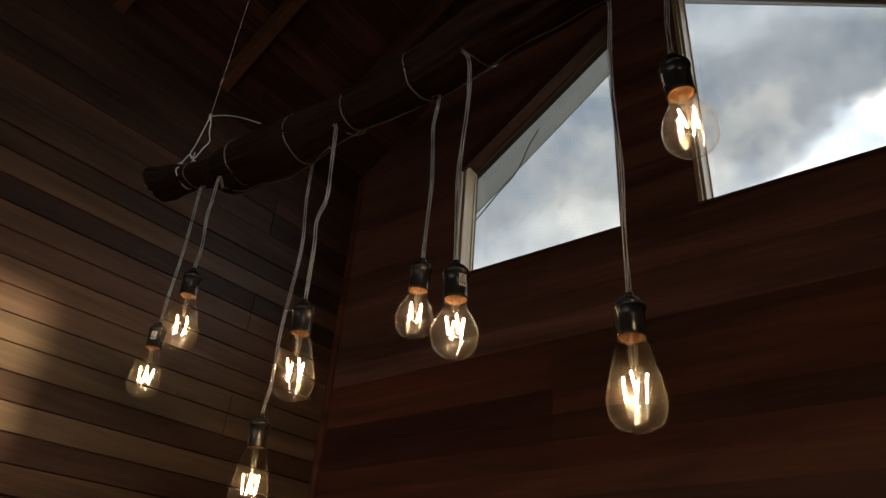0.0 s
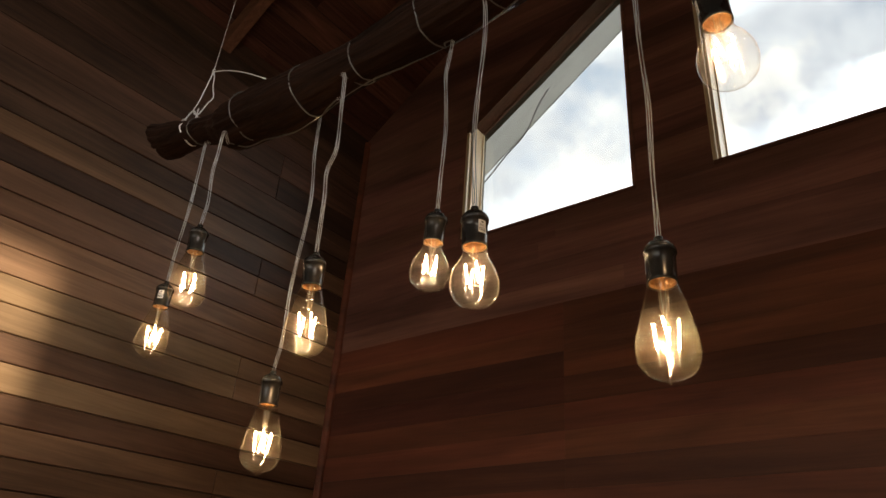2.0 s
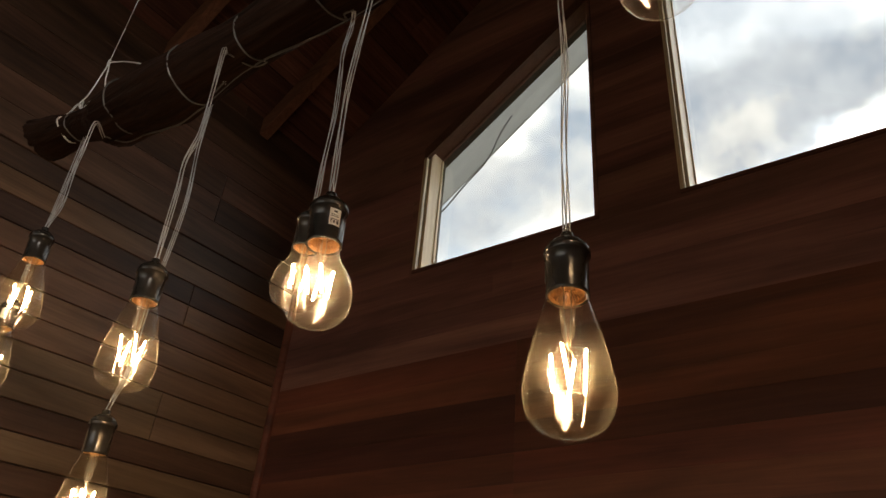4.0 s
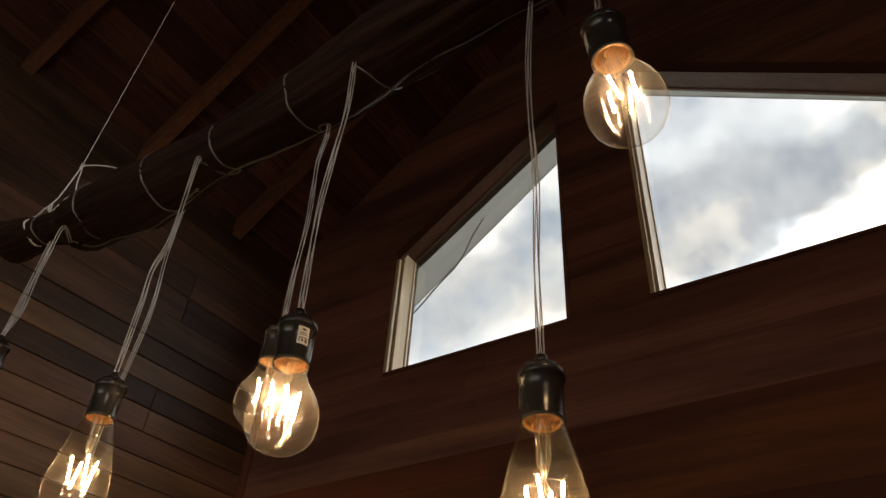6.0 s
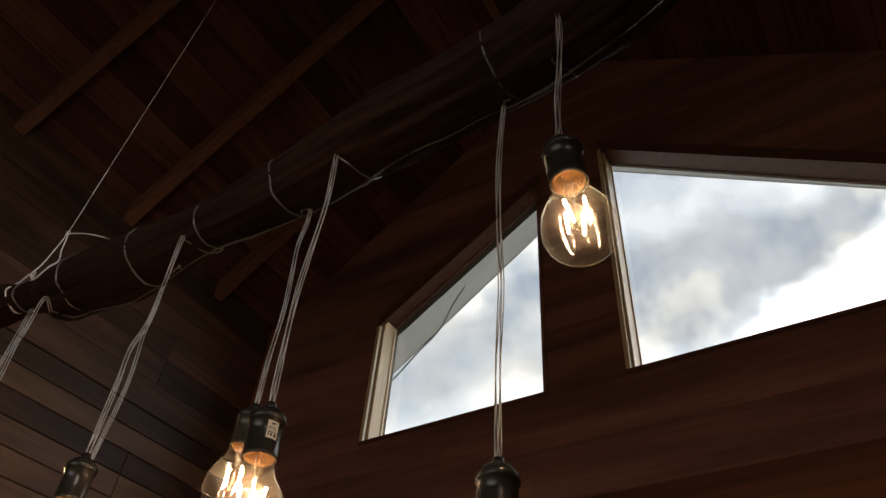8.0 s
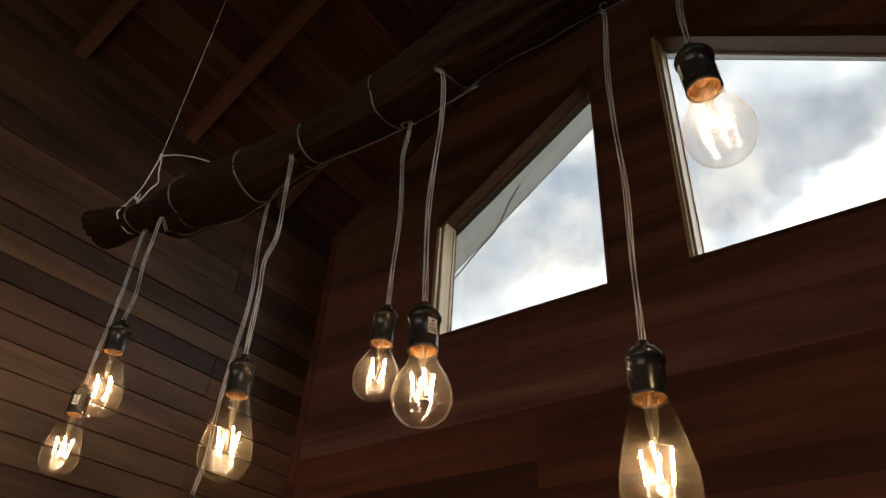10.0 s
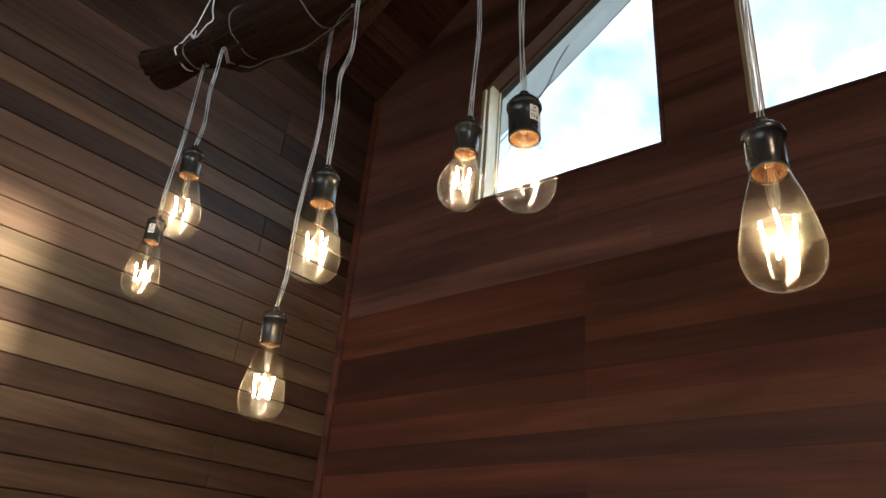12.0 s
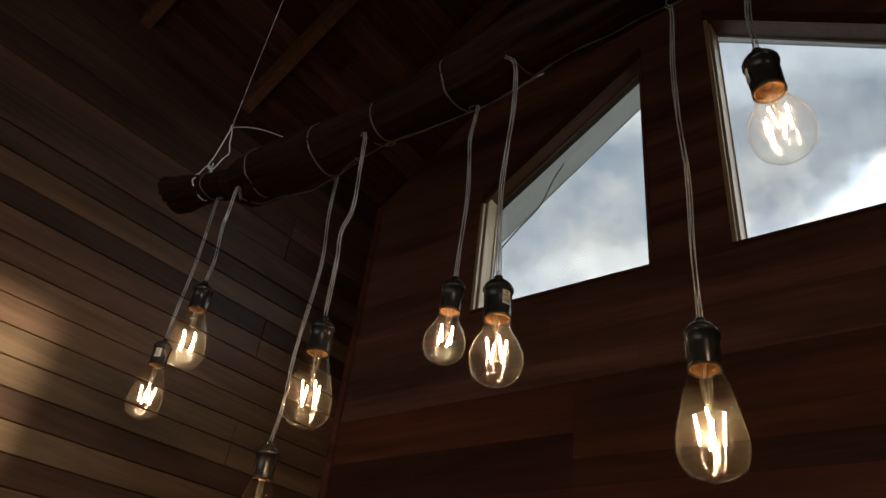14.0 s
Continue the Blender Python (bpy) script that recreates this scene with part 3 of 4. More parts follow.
# windows
def build_window(name, w, label):
    root = tagged(new(name), label, "window", kind="structure")
    x0, x1, zl, zr = w["x0"], w["x1"], w["head"](w["x0"]), w["head"](w["x1"])
    t, ya, yb, yc = LINER - 0.001, Y_GABLE - 0.004, Y_GABLE + 0.104, Y_GABLE + 0.155
    lift, face = w["lift"], 0.009      # the lining stands back from the head lip and in from the edge strips
    for n, xa, xb, xf, zt in (("left_jamb", x0 - t, x0, x0 + face, zl), ("right_jamb", x1 + t, x1, x1 - face, zr)):
        part("edge_strip", prism(bmesh.new(), [(xa, SILL), (xb, SILL), (xb, zt), (xa, zt)], 1, ya, ya + 0.014), M_JAMB if n == "left_jamb" else M_GABLE_GLARE, root, "pale pine edge strip" if n == "left_jamb" else "dark edge strip")
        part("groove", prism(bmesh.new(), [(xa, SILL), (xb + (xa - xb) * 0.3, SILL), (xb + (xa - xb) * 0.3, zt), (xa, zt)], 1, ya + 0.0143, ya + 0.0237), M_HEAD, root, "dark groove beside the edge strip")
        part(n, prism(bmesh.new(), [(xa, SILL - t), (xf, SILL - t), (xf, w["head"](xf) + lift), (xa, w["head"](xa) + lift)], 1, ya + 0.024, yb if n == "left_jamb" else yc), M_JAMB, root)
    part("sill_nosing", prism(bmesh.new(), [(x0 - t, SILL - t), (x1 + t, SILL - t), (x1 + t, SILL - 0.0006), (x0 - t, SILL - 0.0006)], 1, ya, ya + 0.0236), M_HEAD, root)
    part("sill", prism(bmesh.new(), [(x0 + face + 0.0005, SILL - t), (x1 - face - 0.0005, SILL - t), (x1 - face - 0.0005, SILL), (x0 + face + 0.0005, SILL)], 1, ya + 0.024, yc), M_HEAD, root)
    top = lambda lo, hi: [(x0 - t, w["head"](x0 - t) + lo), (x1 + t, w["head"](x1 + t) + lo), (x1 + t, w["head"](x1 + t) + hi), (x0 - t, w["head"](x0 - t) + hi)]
    part("head_lip", prism(bmesh.new(), top(0.0008, 0.0635), 1, ya, ya + 0.016), M_HEAD, root, "dark reddish-brown lip over the window")
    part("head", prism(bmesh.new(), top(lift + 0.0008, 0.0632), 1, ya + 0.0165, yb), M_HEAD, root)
    yg, s = Y_GABLE + 0.096, 0.005
    x0, x1, zl, zr = x0 + face, x1 - face, w["head"](x0 + face) + lift, w["head"](x1 - face) + lift
    stops = [("glazing_bead", [(x0 + 0.0006, SILL + 0.0006), (x0 + s, SILL + 0.0006), (x0 + s, zl - s * 1.4), (x0 + 0.0006, zl - s * 1.4)]),
             ("glazing_bead", [(x1 - s, SILL + 0.0006), (x1 - 0.0006, SILL + 0.0006), (x1 - 0.0006, zr - s * 1.4), (x1 - s, zr - s * 1.4)]),
             ("glazing_bead", [(x0 + s, SILL + 0.0006), (x1 - s, SILL + 0.0006), (x1 - s, SILL + s), (x0 + s, SILL + s)]),
             ("glazing_bead", [(x0 + 0.0006, zl - s * 0.7), (x1 - 0.0006, zr - s * 0.7), (x1 - 0.0006, zr - 0.0008), (x0 + 0.0006, zl - 0.0008)])]
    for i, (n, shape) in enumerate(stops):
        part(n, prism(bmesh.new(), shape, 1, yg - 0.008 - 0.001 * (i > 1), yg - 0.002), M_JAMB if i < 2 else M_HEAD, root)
    bm = prism(bmesh.new(), [(x0 + 0.002, SILL + 0.002), (x1 - 0.002, SILL + 0.002), (x1 - 0.002, zr - 0.002), (x0 + 0.002, zl - 0.002)], 1, yg, yg + 0.004)
    pane = part("pane", bm, M_PANE, root, "clear window glass")
    pane.visible_shadow = False
    return root


build_window("window_1", W1, "small fixed trapezoid window with pale pine jambs under the roof slope")
build_window("window_2", W2, "large fixed window with sloped head and pale pine jambs")

# outside, behind the small window: a frosted sheet along the roof edge, and a loose cable
for x_low, x_high, lower in ((-2.5, -0.76, lambda x: 3.540 + 0.737 * (x + 1.735)), (-0.74, 0.95, lambda x: 4.284 - 0.687 * (x + 0.596))):
    bm = bmesh.new()
    prism(bm, [(x_low, lower(x_low)), (x_high, lower(x_high)), (x_high, lower(x_high) + 0.80), (x_low, lower(x_low) + 0.80)], 1, Y_GABLE + 0.216, Y_GABLE + 0.222)
    tagged(to_object("roofing_sheet", bm, M_SHEET), "grey frosted sheet along the roof edge outside the window", "roofing sheet", "sheets along the roof edge")
bm = bmesh.new()
tube(bm, smooth_line([(-1.40, 2.3935, 3.90), (-1.455, 2.3935, 3.82), (-1.52, 2.3935, 3.69), (-1.63, 2.3935, 3.595), (-1.75, 2.3935, 3.485), (-1.86, 2.3935, 3.42)]), 0.0035, 8)
tagged(to_object("cable", bm, M_CABLE, smooth=True), "thin loose grey cable hanging outside the small window", "cable")


# ---- the hanging log ----
LOG = [(-1.485, 2.532, 0.046), (-1.42, 2.514, 0.042), (-1.32, 2.493, 0.030), (-1.245, 2.471, 0.033), (-1.205, 2.454, 0.040), (-1.175, 2.447, 0.051), (-1.10, 2.445, 0.053), (-1.0, 2.431, 0.055), (-0.80, 2.435, 0.040),
       (-0.62, 2.444, 0.048), (-0.45, 2.480, 0.058), (-0.28, 2.497, 0.055), (-0.15, 2.542, 0.062), (-0.05, 2.596, 0.060), (0.15, 2.67, 0.062), (0.62, 2.80, 0.058)]
LOG_Y = 0.710


def log_at(x):
    for a, b in zip(LOG, LOG[1:]):
        if a[0] <= x <= b[0]:
            f = (x - a[0]) / (b[0] - a[0])
            f = f * f * (3 - 2 * f) * 0.5 + f * 0.5
            return a[1] + (b[1] - a[1]) * f, a[2] + (b[2] - a[2]) * f
    e = LOG[0] if x < LOG[0][0] else LOG[-1]
    return e[1], e[2]


def log_rough(x, a, r):
    """Uneven radius: flats, ridges and cracks that run along the log."""
    c = Vector((x * 2.2, math.cos(a) * 1.4, math.sin(a) * 1.4))
    big = noise.noise(c * 1.3 + Vector((3, 7, 1))) * 0.08
    ridge = noise.noise(Vector((x * 3.5, math.cos(a) * 7, math.sin(a) * 7))) * 0.11
    fine = noise.noise(Vector((x * 16, math.cos(a) * 26, math.sin(a) * 26))) * 0.06
    crack = -0.07 * max(0.0, 1 - abs(noise.noise(Vector((x * 1.3 + 9, math.cos(a) * 4, math.sin(a) * 4)))) * 14)
    return r * (1 + big + ridge + fine + crack)


bm = bmesh.new()
n_ring, n_seg, rings = 300, 72, []
for i in range(n_ring + 1):
    f = i / n_ring
    x = LOG[0][0] + (LOG[-1][0] - LOG[0][0]) * f
    zc, r = log_at(x)
    ring = []
    for k in range(n_seg):
        a = 2 * math.pi * k / n_seg
        rr = log_rough(x, a, r)
        lean = (0.022 * math.sin(a) + 0.012 * math.cos(a)) * max(0.0, 1 - i / 10)      # the slanted saw cut
        ring.append(bm.verts.new((x - lean, LOG_Y + rr * math.cos(a), zc + rr * math.sin(a))))
    rings.append(ring)
for one, two in zip(rings, rings[1:]):
    for k in range(n_seg):
        bm.faces.new((one[k], one[(k + 1) % n_seg], two[(k + 1) % n_seg], two[k]))
for ring in (rings[0], rings[-1]):
    c = bm.verts.new(sum((v.co for v in ring), Vector()) / n_seg)
    for k in range(n_seg):
        bm.faces.new((ring[k], ring[(k + 1) % n_seg], c))
bmesh.ops.recalc_face_normals(bm, faces=bm.faces)
tagged(to_object("hanging_log", bm, M_BARK, smooth=True), "rough dark weathered log hung level from wires", "log")


def round_log(x, a, off=0.002):
    zc, r = log_at(x)
    rr = log_rough(x, a, r) + off
    return Vector((x, LOG_Y + rr * math.cos(a), zc + rr * math.sin(a)))


def wire_set(name, x, label, loose):
    """A steel wire from the ceiling to a loop round the log, with its knot and loose end."""
    zc, r = log_at(x)
    knot = Vector((x - 0.003, LOG_Y + 0.012, zc + r + 0.165))
    up = Vector((0.030, 0.0, 1.0))
    ceiling_end = knot + up * ((roof_z(knot.x + 0.05) - 0.003 - knot.z) / up.z)
    root = tagged(new(name), label, "wire")
    part("wire", tube(bmesh.new(), [ceiling_end, knot.lerp(ceiling_end, 0.5), knot], 0.0006, 6), M_WIRE, root)
    seat = Vector((x + 0.004, LOG_Y, zc + r + 0.022))
    loop = smooth_line([knot, knot + Vector((-0.010, 0.0, -0.030)), knot + Vector((-0.020, -0.004, -0.085)), seat + Vector((-0.016, -0.004, 0.016)), seat, seat + Vector((0.022, 0.004, 0.026)),
                        knot + Vector((0.024, 0.004, -0.088)), knot + Vector((0.014, 0.002, -0.055)), knot + Vector((0.010, 0.0, -0.022)), knot])
    part("loop", tube(bmesh.new(), loop, 0.0015, 6), M_WIRE, root)
    ring = smooth_line([seat + Vector((-0.055, -0.006, -0.014)), seat + Vector((-0.030, -0.008, 0.0)), seat + Vector((-0.012, -0.006, 0.012)), seat + Vector((0.0, 0.0, -0.004)), round_log(x + 0.02, radians(60), 0.003),
                        round_log(x + 0.02, radians(0), 0.002), round_log(x + 0.012, radians(-90), 0.002), round_log(x + 0.004, radians(-180), 0.002), round_log(x, radians(-265), 0.003), seat + Vector((0.016, -0.010, 0.004))])
    part("ring", tube(bmesh.new(), ring, 0.0017, 6), M_WIRE, root, "steel wire ring round the log")
    bm = bmesh.new()
    coil = [knot + Vector((0.0026 * math.cos(k * 0.9), 0.0026 * math.sin(k * 0.9), -0.010 + 0.0011 * k)) for k in range(16)]
    tube(bm, coil, 0.0014, 6)
    part("knot", bm, M_WIRE, root, "twisted wire knot")
    if loose:
        part("loose_end", tube(bmesh.new(), smooth_line([knot, knot + Vector((0.030, 0.020, 0.004)), knot + Vector((0.062, 0.048, 0.002)), knot + Vector((0.098, 0.080, -0.010))]), 0.0014, 6), M_WIRE, root)
    for dx in (-0.045, 0.02):
        p = round_log(x + dx, radians(100), 0.003)
        part("clip", tube(bmesh.new(), [p + Vector((-0.016, 0, -0.004)), p + Vector((-0.006, 0.001, 0.004)), p + Vector((0.008, 0, 0.003)), p + Vector((0.018, -0.001, -0.005))], 0.0022, 6), M_WIRE, root)


wire_set("hanging_wire", -1.345, "steel wire with twisted knot holding up the log", True)
wire_set("hanging_wire", 0.22, "steel wire with twisted knot holding up the log", False)

for x in (-1.117, -0.963, -0.78, -0.33):
    p = round_log(x, radians(118), 0.001)
    bm = tube(bmesh.new(), smooth_line([p + Vector((-0.010, 0, -0.006)), p + Vector((-0.007, 0, 0.003)), p + Vector((0.007, 0, 0.003)), p + Vector((0.010, 0, -0.006))], 4), 0.0016, 6)
    tagged(to_object("staple", bm, M_WIRE, smooth=True), "bright steel cable staple driven into the log", "staple", "staples on the log")


# ---- pendant lights ----
ST_SHAPE = [(0.0138, -0.0500), (0.0147, -0.0540), (0.0166, -0.0600), (0.0208, -0.074), (0.0252, -0.092), (0.0286, -0.108), (0.0306, -0.120), (0.0305, -0.131), (0.0275, -0.1415),
            (0.0215, -0.1485), (0.0120, -0.1528), (0.0050, -0.1548), (0.0034, -0.1582), (0.0, -0.1600)]
A_SHAPE = [(0.0136, -0.0500), (0.0136, -0.0560), (0.0142, -0.0602), (0.0158, -0.0652), (0.0183, -0.0712), (0.0230, -0.0785), (0.0271, -0.0880), (0.0290, -0.0985), (0.0279, -0.1090), (0.0240, -0.1180), (0.0165, -0.1248), (0.0075, -0.1278), (0.0000, -0.1284)]
SOCKET = [(0.0, 0.002), (0.0048, 0.002), (0.0052, -0.002), (0.0060, -0.004), (0.0085, -0.0045), (0.0120, -0.007), (0.0148, -0.0105), (0.0158, -0.0135), (0.0170, -0.0140), (0.0173, -0.0150), (0.0173, -0.0180),
          (0.0168, -0.0190), (0.0157, -0.0195), (0.0156, -0.0300), (0.0153, -0.0495), (0.0157, -0.0503), (0.0156, -0.0530), (0.0146, -0.0532), (0.0143, -0.0505), (0.0142, -0.0350)]
MESHES = {}


def kept(key, make, material):
    """One mesh for all the pieces of a kind."""
    if key not in MESHES:
        bm = make()
        me = bpy.data.meshes.new(key)
        bm.normal_update()
        bm.to_mesh(me)
        bm.free()
        me.materials.append(material)
        for p in me.polygons:
            p.use_smooth = True
        MESHES[key] = me
    return MESHES[key]


def piece(name, mesh, parent, label="", m=None):
    ob = new(name, mesh)
    ob.parent = parent
    if m is not None:
        ob.matrix_basis = m
    if label:
        ob["label"] = label
    return ob


def make_knurl():
    bm = bmesh.new()
    n = 60
    for k in range(n):
        a = 2 * math.pi * k / n
        c, s = math.cos(a), math.sin(a)
        w = 0.0005
        v = [bm.verts.new((c * r - s * d, s * r + c * d, z)) for z in (-0.0139, -0.0107) for r, d in ((0.0146, -w), (0.0164 if z < -0.012 else 0.0154, 0), (0.0146, w))]
        bm.faces.new((v[0], v[1], v[4], v[3]))
        bm.faces.new((v[1], v[2], v[5], v[4]))
        bm.faces.new((v[3], v[4], v[5]))
        bm.faces.new((v[2], v[1], v[0]))
    return bm


def make_base():
    """The lamp base seen into from below: a shallow bowl with fine ribs."""
    bm = bmesh.new()
    lathe(bm, [(0.0139, -0.038), (0.0140, -0.0455), (0.0135, -0.0466), (0.0126, -0.0462), (0.0118, -0.0414), (0.0060, -0.0387), (0.0, -0.0382)], 32)
    for k in range(26):
        a = 2 * math.pi * k / 26
        c, n = math.cos(a), math.sin(a)
        w = 0.00042
        v = [bm.verts.new((c * r - n * d, n * r + c * d, z)) for r, z in ((0.0050, -0.0388), (0.0117, -0.0418), (0.0121, -0.0454), (0.0104, -0.0442), (0.0060, -0.0408)) for d in (-w, w)]
        for i in range(5):
            j = (i + 1) % 5
            bm.faces.new((v[2 * i], v[2 * i + 1], v[2 * j + 1], v[2 * j]))
        bm.faces.new([v[2 * i] for i in range(5)])
        bm.faces.new([v[2 * i + 1] for i in range(4, -1, -1)])
    bmesh.ops.recalc_face_normals(bm, faces=bm.faces)
    return bm


def make_stem(length):
    def build():
        bm = bmesh.new()
        z = -0.0390
        ln = length + 0.0046
        lathe(bm, [(0.0108, z), (0.0078, z - 0.004), (0.0060, z - 0.010), (0.0053, z - ln * 0.6), (0.0050, z - ln * 0.8), (0.0034, z - ln * 0.93), (0.0020, z - ln), (0.0, z - ln - 0.0006)], 20)
        return bm
    return build


def make_bulb(shape):
    return lambda: lathe(bmesh.new(), soft_profile(shape), 48)


def make_support(z0, z1, r):
    """The fine wires that carry the filaments."""
    def build():
        bm = bmesh.new()
        tube(bm, [(0, 0, z0 + 0.004), (0.0004, 0.0002, (z0 + z1) / 2), (0, 0, z1)], 0.00035, 6)
        for k in range(4):
            a = math.pi / 4 + k * math.pi / 2
            tube(bm, [(0, 0, z0 + 0.003), (r * 0.5 * math.cos(a), r * 0.5 * math.sin(a), z0 + 0.0025), (r * math.cos(a), r * math.sin(a), z0)], 0.00022, 5)
            b = a + 0.5
            tube(bm, [(0, 0, z1 + 0.001), (r * 0.62 * math.cos(b), r * 0.62 * math.sin(b), z1)], 0.00022, 5)
        for side in (-1, 1):
            tube(bm, [(side * 0.0030, 0, -0.037), (side * 0.0027, 0.0004, (z0 - 0.037) / 2), (side * 0.0012, 0, z0 + 0.004)], 0.0003, 5)
        ring = [(0.0022 * math.cos(t), 0.0022 * math.sin(t), z1 - 0.001) for t in [k * math.pi / 6 for k in range(13)]]
        tube(bm, ring, 0.0004, 5)
        return bm
    return build


def make_stick(z0, z1, r):
    def build():
        a, b = math.pi / 4, math.pi / 4 + 0.4
        p, q = Vector((r * math.cos(a), r * math.sin(a), z0)), Vector((r * 0.82 * math.cos(b), r * 0.82 * math.sin(b), z1))
        return tube(bmesh.new(), [p, p.lerp(q, 0.04), p.lerp(q, 0.5), p.lerp(q, 0.96), q], lambda f: 0.0010 if 0.1 < f < 0.9 else 0.0006, 8)
    return build


def make_sticker():
    bm = bmesh.new()
    rows = []
    for z in (-0.0225, -0.0395):
        rows.append([bm.verts.new((0.01590 * math.cos(a), 0.01590 * math.sin(a), z)) for a in [radians(-19 + 4.75 * k) for k in range(9)]])
    for k in range(8):
        bm.faces.new((rows[0][k], rows[1][k], rows[1][k + 1], rows[0][k + 1]))
    bmesh.ops.recalc_face_normals(bm, faces=bm.faces)
    return bm


def make_print():
    bm = bmesh.new()
    for z0, z1, a0, a1 in ((-0.0245, -0.0265, -6, 6), (-0.0285, -0.0292, -14, 8), (-0.0302, -0.0308, -14, 12), (-0.0330, -0.0338, -14, 14), (-0.0338, -0.0375, -14, -11), (-0.0345, -0.0372, -6, 0), (-0.0345, -0.0378, 5, 13)):
        rows = [[bm.verts.new((0.01605 * math.cos(radians(a0 + (a1 - a0) * k / 3)), 0.01605 * math.sin(radians(a0 + (a1 - a0) * k / 3)), z)) for k in range(4)] for z in (z0, z1)]
        for k in range(3):
            bm.faces.new((rows[0][k], rows[1][k], rows[1][k + 1], rows[0][k + 1]))
    bmesh.ops.recalc_face_normals(bm, faces=bm.faces)
    return bm


def cord_mesh(line, strands=4, spread=0.0026, turns=0.8, r=0.00062):
    """A clear twisted cord: bright strands round a common middle, slowly turning."""
    bm = bmesh.new()
    n = len(line)
    for k in range(strands):
        pts = []
        for i, p in enumerate(line):
            d = (line[min(i + 1, n - 1)] - line[max(i - 1, 0)]).normalized()
            u = Vector((1.0, 0.0, 0.0)) if abs(d.x) < 0.8 else Vector((0.0, 0.0, 1.0))
            u = (u - d * u.dot(d)).normalized()
            a = 2 * math.pi * (turns * i / n + k / strands)
            pts.append(p + (u * math.cos(a) + d.cross(u) * math.sin(a)) * spread)
        tube(bm, pts, r, 6)
    return bm


def pendant(kind, x, y, z, cord, wrap, spin, sticker=None, label="", lean=(0, 0), size=0.982):
    """kind 'st' or 'a'; (x, y, z): where the cord enters the socket; cord: its bends up to the log;
    wrap: (x of the turn round the log, x and angle at which the cord leaves the log)."""
    root = tagged(new("pendant_light"), label, "pendant light", "bare bulbs hanging from the log")
    root.matrix_basis = pose(x, y, z, lean[0], lean[1], 0) @ Matrix.Scale(size, 4)
    inv = root.matrix_basis.inverted()
    loop_x, exit_x, exit_a = wrap
    bends = [Vector(c) for c in cord]
    leave = round_log(exit_x, radians(exit_a), 0.003)
    # the turn: from where the cord leaves the log to the lower edge, then once round
    if exit_a < -100 and abs(loop_x - exit_x) < 0.02:
        steps = [(exit_x, exit_a), (loop_x, exit_a + 18), (loop_x + 0.002, -81), (loop_x + 0.008, -60), (loop_x + 0.012, -30), (loop_x + 0.012, 10), (loop_x + 0.008, 60), (loop_x, 110)]
    else:
        steps = [(exit_x, exit_a), ((exit_x + loop_x) / 2, -70), (loop_x + 0.010, -60), (loop_x + 0.002, -80), (loop_x, -100), (loop_x - 0.001, -125), (loop_x - 0.003, -150), (loop_x - 0.005, -190), (loop_x - 0.006, -240), (loop_x - 0.004, -300)]
    turn = [round_log(u, radians(v), 0.0012) for u, v in steps]
    line = smooth_line([Vector((x, y, z + 0.0015)), Vector((x, y, z)).lerp(bends[0], 0.3)] + bends + [leave], 8)
    part("cord", cord_mesh([inv @ p for p in line]), M_CORD, root, "clear two-core cord", smooth=True)
    part("cord_turn", tube(bmesh.new(), [inv @ p for p in smooth_line(turn, 6)], 0.0016, 7), M_TURN, root, "clear cord wound once round the log", smooth=True)
    sock = piece("socket", kept("socket", lambda: lathe(bmesh.new(), SOCKET, 40), M_SOCKET), root, "black bakelite socket")
    piece("knurled_collar", kept("knurl", make_knurl, M_SOCKET), sock)
    if sticker is not None:
        turned = Matrix.Rotation(radians(sticker), 4, "Z")
        piece("sticker", kept("sticker", make_sticker, M_STICKER), sock, "small white rating sticker", turned)
        piece("sticker_print", kept("print", make_print, M_PRINT), sock, "dark printed bars", turned)
    if kind == "st":
        bulb = piece("bulb", kept("bulb_st", make_bulb(ST_SHAPE), M_GLASS_ST), root, "pear-shaped amber filament bulb", Matrix.Rotation(radians(spin), 4, "Z"))
        z0, z1, r, stem = -0.0955, -0.1250, 0.0125, 0.0405
    else:
        bulb = piece("bulb", kept("bulb_a", make_bulb(A_SHAPE), M_GLASS_A), root, "round clear filament bulb", Matrix.Rotation(radians(spin), 4, "Z"))
        z0, z1, r, stem = -0.0765, -0.1010, 0.0108, 0.0205
    piece("lamp_base", kept("base", make_base, M_COPPER), bulb, "copper-coloured lamp base", Matrix.Translation((0, 0, -0.0055)))
    piece("glass_stem", kept("stem_" + kind, make_stem(stem), M_STEM), bulb, "", Matrix.Translation((0, 0, -0.0055)))
    piece("filament_support", kept("support_" + kind, make_support(z0, z1, r), M_LEAD), bulb)
    for k in range(4):
        piece("filament", kept("stick_" + kind, make_stick(z0, z1, r), M_GLOW), bulb, "glowing warm filament", Matrix.Rotation(k * math.pi / 2, 4, "Z"))
    return root


PEAR = "lit pear-shaped filament bulb on clear cord"
ROUND = "lit round filament bulb on clear cord"
pendant("st", -0.2893, 0.7047, 1.9135, [(-0.288, 0.700, 2.004), (-0.286, 0.700, 2.094), (-0.290, 0.700, 2.184), (-0.291, 0.700, 2.274), (-0.286, 0.700, 2.374)], (-0.292, -0.304, -63), 52, -166, PEAR + " beside a short one", (-2.5, -1.1), 1.01)
pendant("a", -0.4825, 0.6368, 1.9780, [(-0.490, 0.640, 2.054), (-0.492, 0.640, 2.114), (-0.489, 0.640, 2.174), (-0.484, 0.640, 2.254), (-0.486, 0.638, 2.329)], (-0.522, -0.532, -123), 0, -20, ROUND + " with a white sticker", (2.0, -1.5))
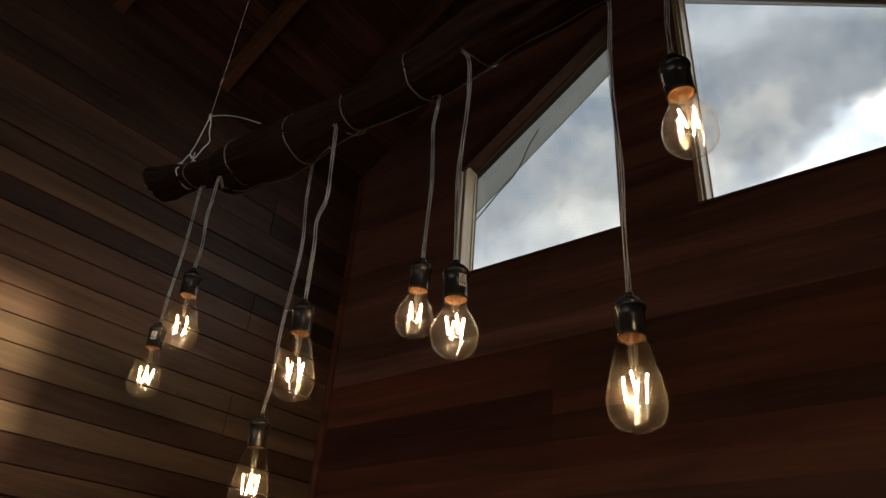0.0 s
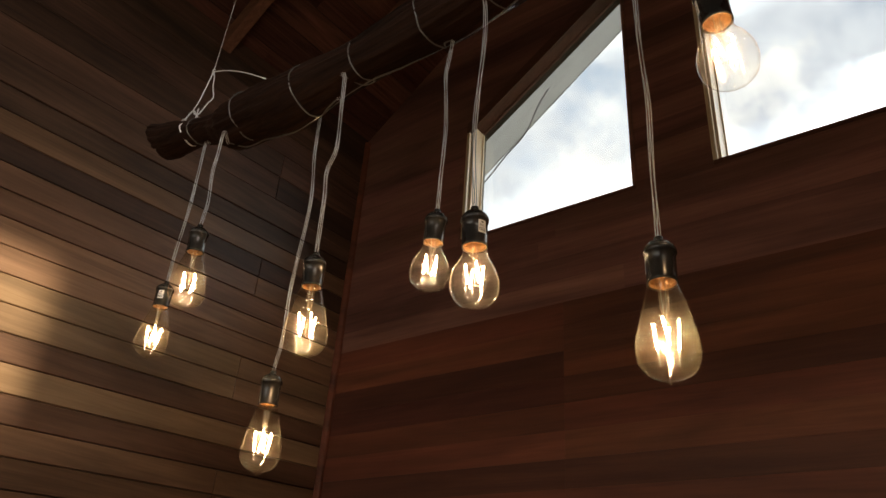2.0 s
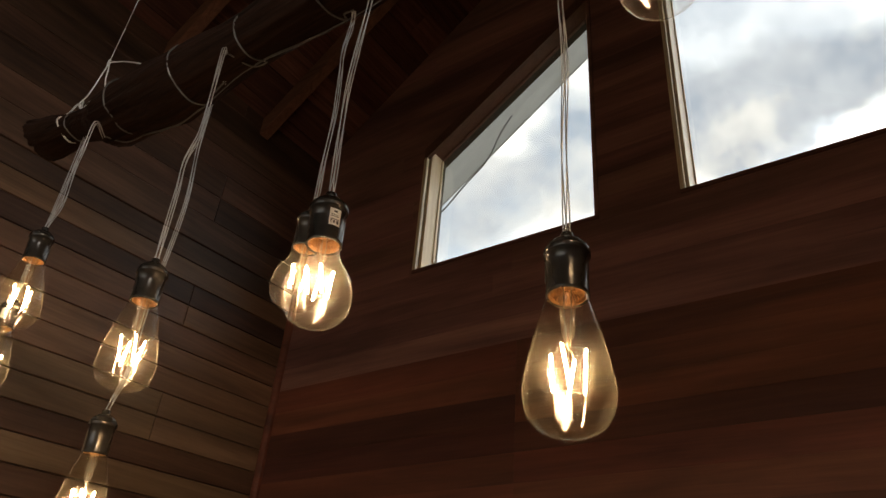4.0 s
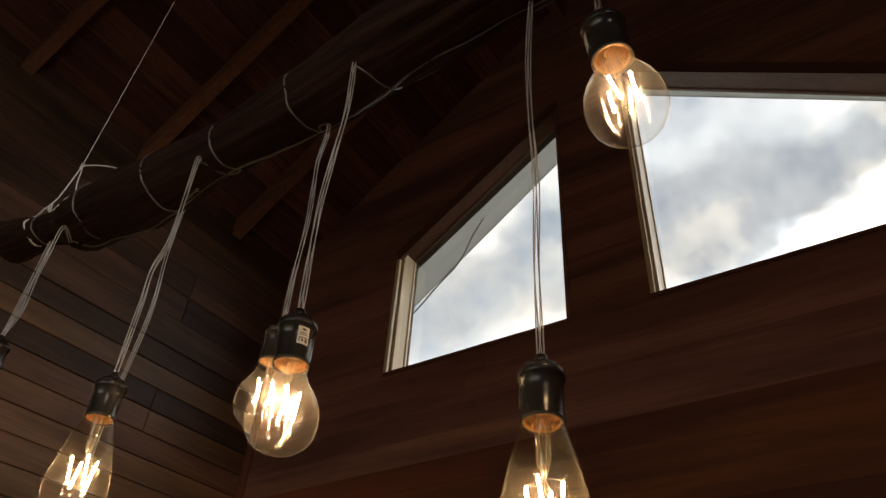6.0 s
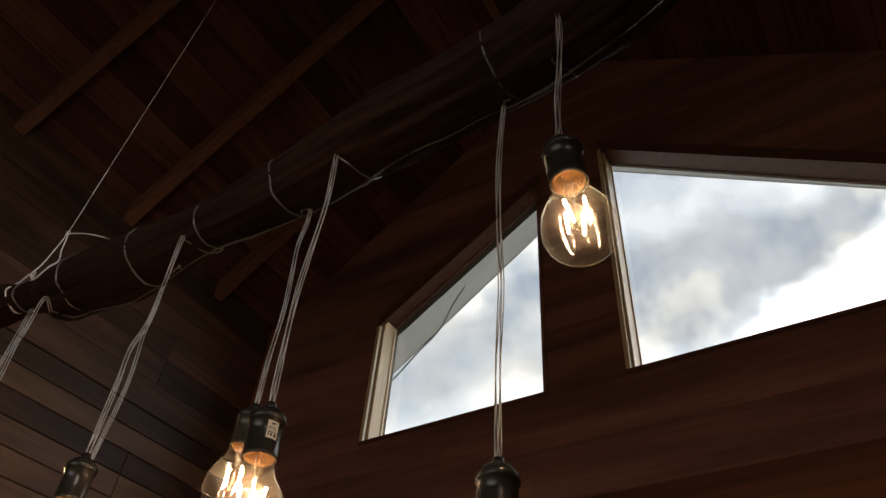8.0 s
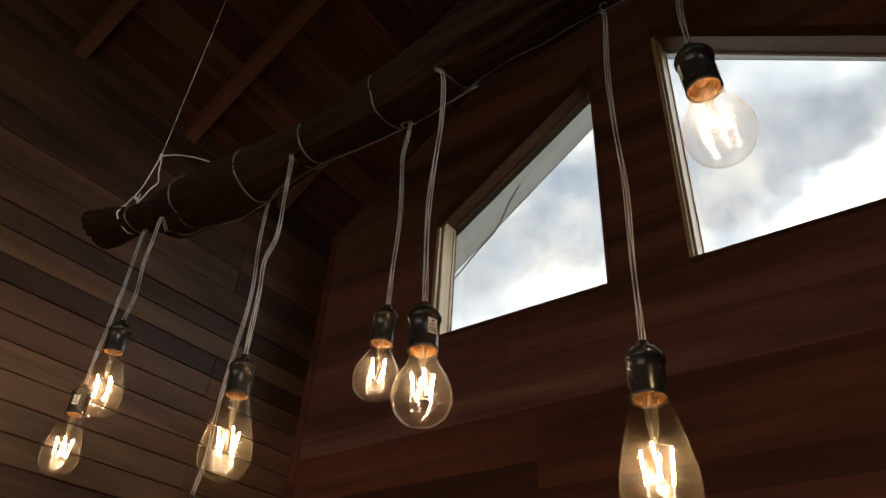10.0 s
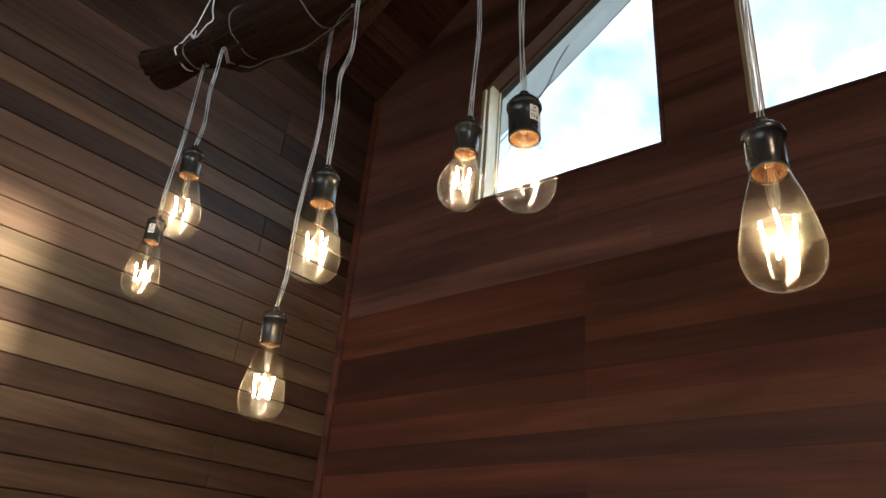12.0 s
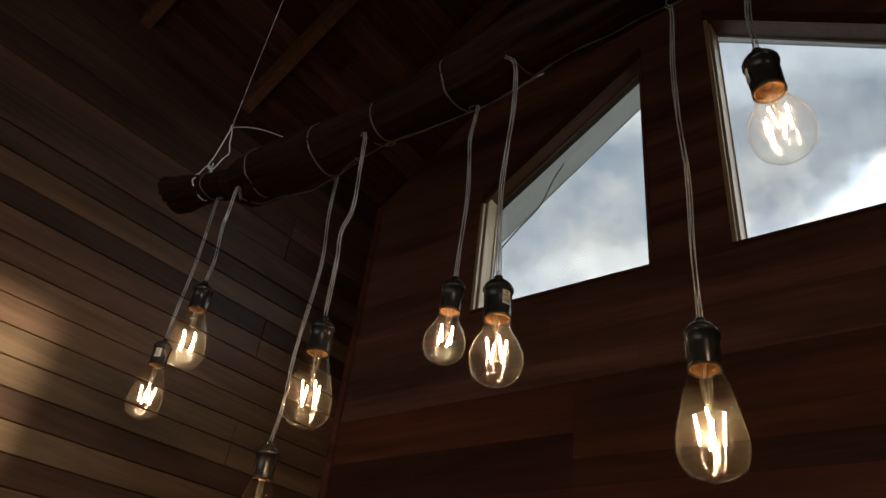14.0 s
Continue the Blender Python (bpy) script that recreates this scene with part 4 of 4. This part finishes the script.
pendant("a", -0.6338, 0.7478, 2.0835, [(-0.627, 0.741, 2.144), (-0.625, 0.741, 2.224), (-0.630, 0.741, 2.294), (-0.634, 0.741, 2.344), (-0.628, 0.741, 2.389)], (-0.645, -0.616, -66), 40, None, ROUND, (1.5, 4.5))
pendant("a", -0.1760, 0.5940, 2.1225, [(-0.179, 0.604, 2.188), (-0.176, 0.606, 2.238), (-0.175, 0.616, 2.328), (-0.184, 0.640, 2.418)], (-0.222, -0.205, -108), 20, -156, ROUND + ", hung highest", (6.5, -3.6))
pendant("st", -0.7872, 0.6634, 2.0129, [(-0.788, 0.661, 2.112), (-0.793, 0.661, 2.162), (-0.779, 0.661, 2.202), (-0.784, 0.661, 2.282), (-0.790, 0.661, 2.357)], (-0.800, -0.828, -123), 25, None, PEAR, (2.0, -0.2), 1.0)
pendant("st", -0.9444, 0.7482, 1.8846, [(-0.962, 0.768, 1.953), (-0.965, 0.768, 2.053), (-0.954, 0.768, 2.213), (-0.964, 0.764, 2.333), (-0.956, 0.758, 2.453)], (-0.940, -0.868, -78), 5, None, PEAR + " that hangs lowest", (4.0, 2.7))
pendant("st", -1.1015, 0.6516, 2.1515, [(-1.126, 0.668, 2.222), (-1.138, 0.668, 2.292), (-1.136, 0.668, 2.332), (-1.134, 0.668, 2.387)], (-1.116, -1.165, -100), 50, None, PEAR + " beside another one", (3.2, 0.6), 0.995)
pendant("st", -1.2900, 0.7205, 2.1151, [(-1.272, 0.711, 2.176), (-1.266, 0.711, 2.266), (-1.268, 0.711, 2.346), (-1.272, 0.711, 2.444)], (-1.310, -1.255, -90), 15, -50, PEAR + " at the log's thin end", (1.5, 1.6))

# the feed cord that runs along the underside of the log
line = [round_log(-1.115 + 1.535 * f, radians(-60 + 8 * math.sin(f * 25)), 0.0010) for f in [k / 60 for k in range(61)]]
tagged(to_object("feed_cord", cord_mesh(line, 2, 0.0009, 3.0, 0.0010), M_FEED, smooth=True), "clear feed cord running along the underside of the log", "cord")

# ---- the boards of the walls ----
rng = random.Random(11)
# tones of the boards either side of the row of butt joints, from the lowest up
GABLE_LEFT = (M_GABLE_DARK, M_GABLE, M_GABLE_DARK, M_GABLE_PALE, M_GABLE, M_GABLE_DARK, M_GABLE_DARK, M_GABLE_PALE, M_GABLE)
GABLE_RIGHT = (M_GABLE_PALE, M_GABLE_PALE, M_GABLE_DARK, M_GABLE_PALE, M_GABLE, M_GABLE_DARK, M_GABLE_PALE, M_GABLE_PALE, M_GABLE)
ROW = 0.0935
for k in range(-26, 30):
    z0 = 2.370 + k * ROW
    z1 = z0 + ROW
    if z1 < 0.02 or z0 > Z_RIDGE - 0.02:
        continue
    z0 = max(z0, 0.0)
    joints = [-1.215] if -6 <= k <= 2 else [X_LEFT + 0.5 + rng.random() * 2.1]
    if k in (18, 19):
        joints += [w[side] for w in CUT for side in ("x0", "x1")]     # sawn at the window corners
    for shape in gable_pieces(z0, z1, tuple(joints), 0.0001):
        xs, zs = [p[0] for p in shape], [p[1] for p in shape]
        left = sum(xs) / len(xs) < joints[0]
        if -6 <= k <= 2:
            mat = (GABLE_LEFT if left else GABLE_RIGHT)[k + 6]
        else:
            mat = M_GABLE_GLARE if k > 2 else (M_GABLE_DARK if rng.random() < 0.4 else M_GABLE)
        front = Y_GABLE + rng.uniform(0.0, 0.0003)
        if len(shape) == 4 and abs(shape[0][1] - shape[1][1]) < 1e-6 and abs(shape[2][1] - shape[3][1]) < 1e-6 and abs(shape[0][0] - shape[3][0]) < 1e-6 and abs(shape[1][0] - shape[2][0]) < 1e-6:
            bm = chamfered(bmesh.new(), (shape[0], shape[2]), 1, front, Y_GABLE + 0.019, 0.0003)
        else:
            bm = prism(bmesh.new(), shape, 1, front, Y_GABLE + 0.019)
        part("board", bm, mat, wall_gable)

ROW, RISE = 0.0870, 0.04       # the side boards rise a little towards the gable
# rows above 0 and below -8 are darkened for the fading light
TONES = {-1: M_LEFT, -2: M_LEFT_PALE, -3: M_LEFT_PALE, -4: M_LEFT_DARK, -5: M_LEFT_PALE, -6: M_LEFT_DARK, -7: M_LEFT, -8: M_LEFT_DARK, -9: M_LEFT_DARK, -10: M_LEFT_DARK, -11: M_LEFT_DARK, 1: M_LEFT_DARK, 2: M_LEFT_DARK, 3: M_LEFT_SHADED, 4: M_LEFT_DARK, 5: M_LEFT_SHADED}
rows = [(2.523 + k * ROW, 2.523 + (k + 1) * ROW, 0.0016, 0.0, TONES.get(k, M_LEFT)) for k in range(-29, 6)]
rows += [(3.045, 3.167, 0.0006, 0.005, M_LEFT_SHADED), (3.167, 3.284, 0.0006, 0.004, M_LEFT_SHADED), (3.284, 3.400, 0.0006, 0.0045, M_LEFT_SHADED), (3.400, 3.512, 0.0006, 0.004, M_LEFT_SHADED), (3.512, 3.625, 0.0006, 0.0045, M_LEFT_SHADED),
         (3.625, 3.735, 0.0006, 0.005, M_LEFT_SHADED), (3.735, roof_z(X_LEFT) + 0.02, 0.0006, 0.0045, M_LEFT_SHADED)]
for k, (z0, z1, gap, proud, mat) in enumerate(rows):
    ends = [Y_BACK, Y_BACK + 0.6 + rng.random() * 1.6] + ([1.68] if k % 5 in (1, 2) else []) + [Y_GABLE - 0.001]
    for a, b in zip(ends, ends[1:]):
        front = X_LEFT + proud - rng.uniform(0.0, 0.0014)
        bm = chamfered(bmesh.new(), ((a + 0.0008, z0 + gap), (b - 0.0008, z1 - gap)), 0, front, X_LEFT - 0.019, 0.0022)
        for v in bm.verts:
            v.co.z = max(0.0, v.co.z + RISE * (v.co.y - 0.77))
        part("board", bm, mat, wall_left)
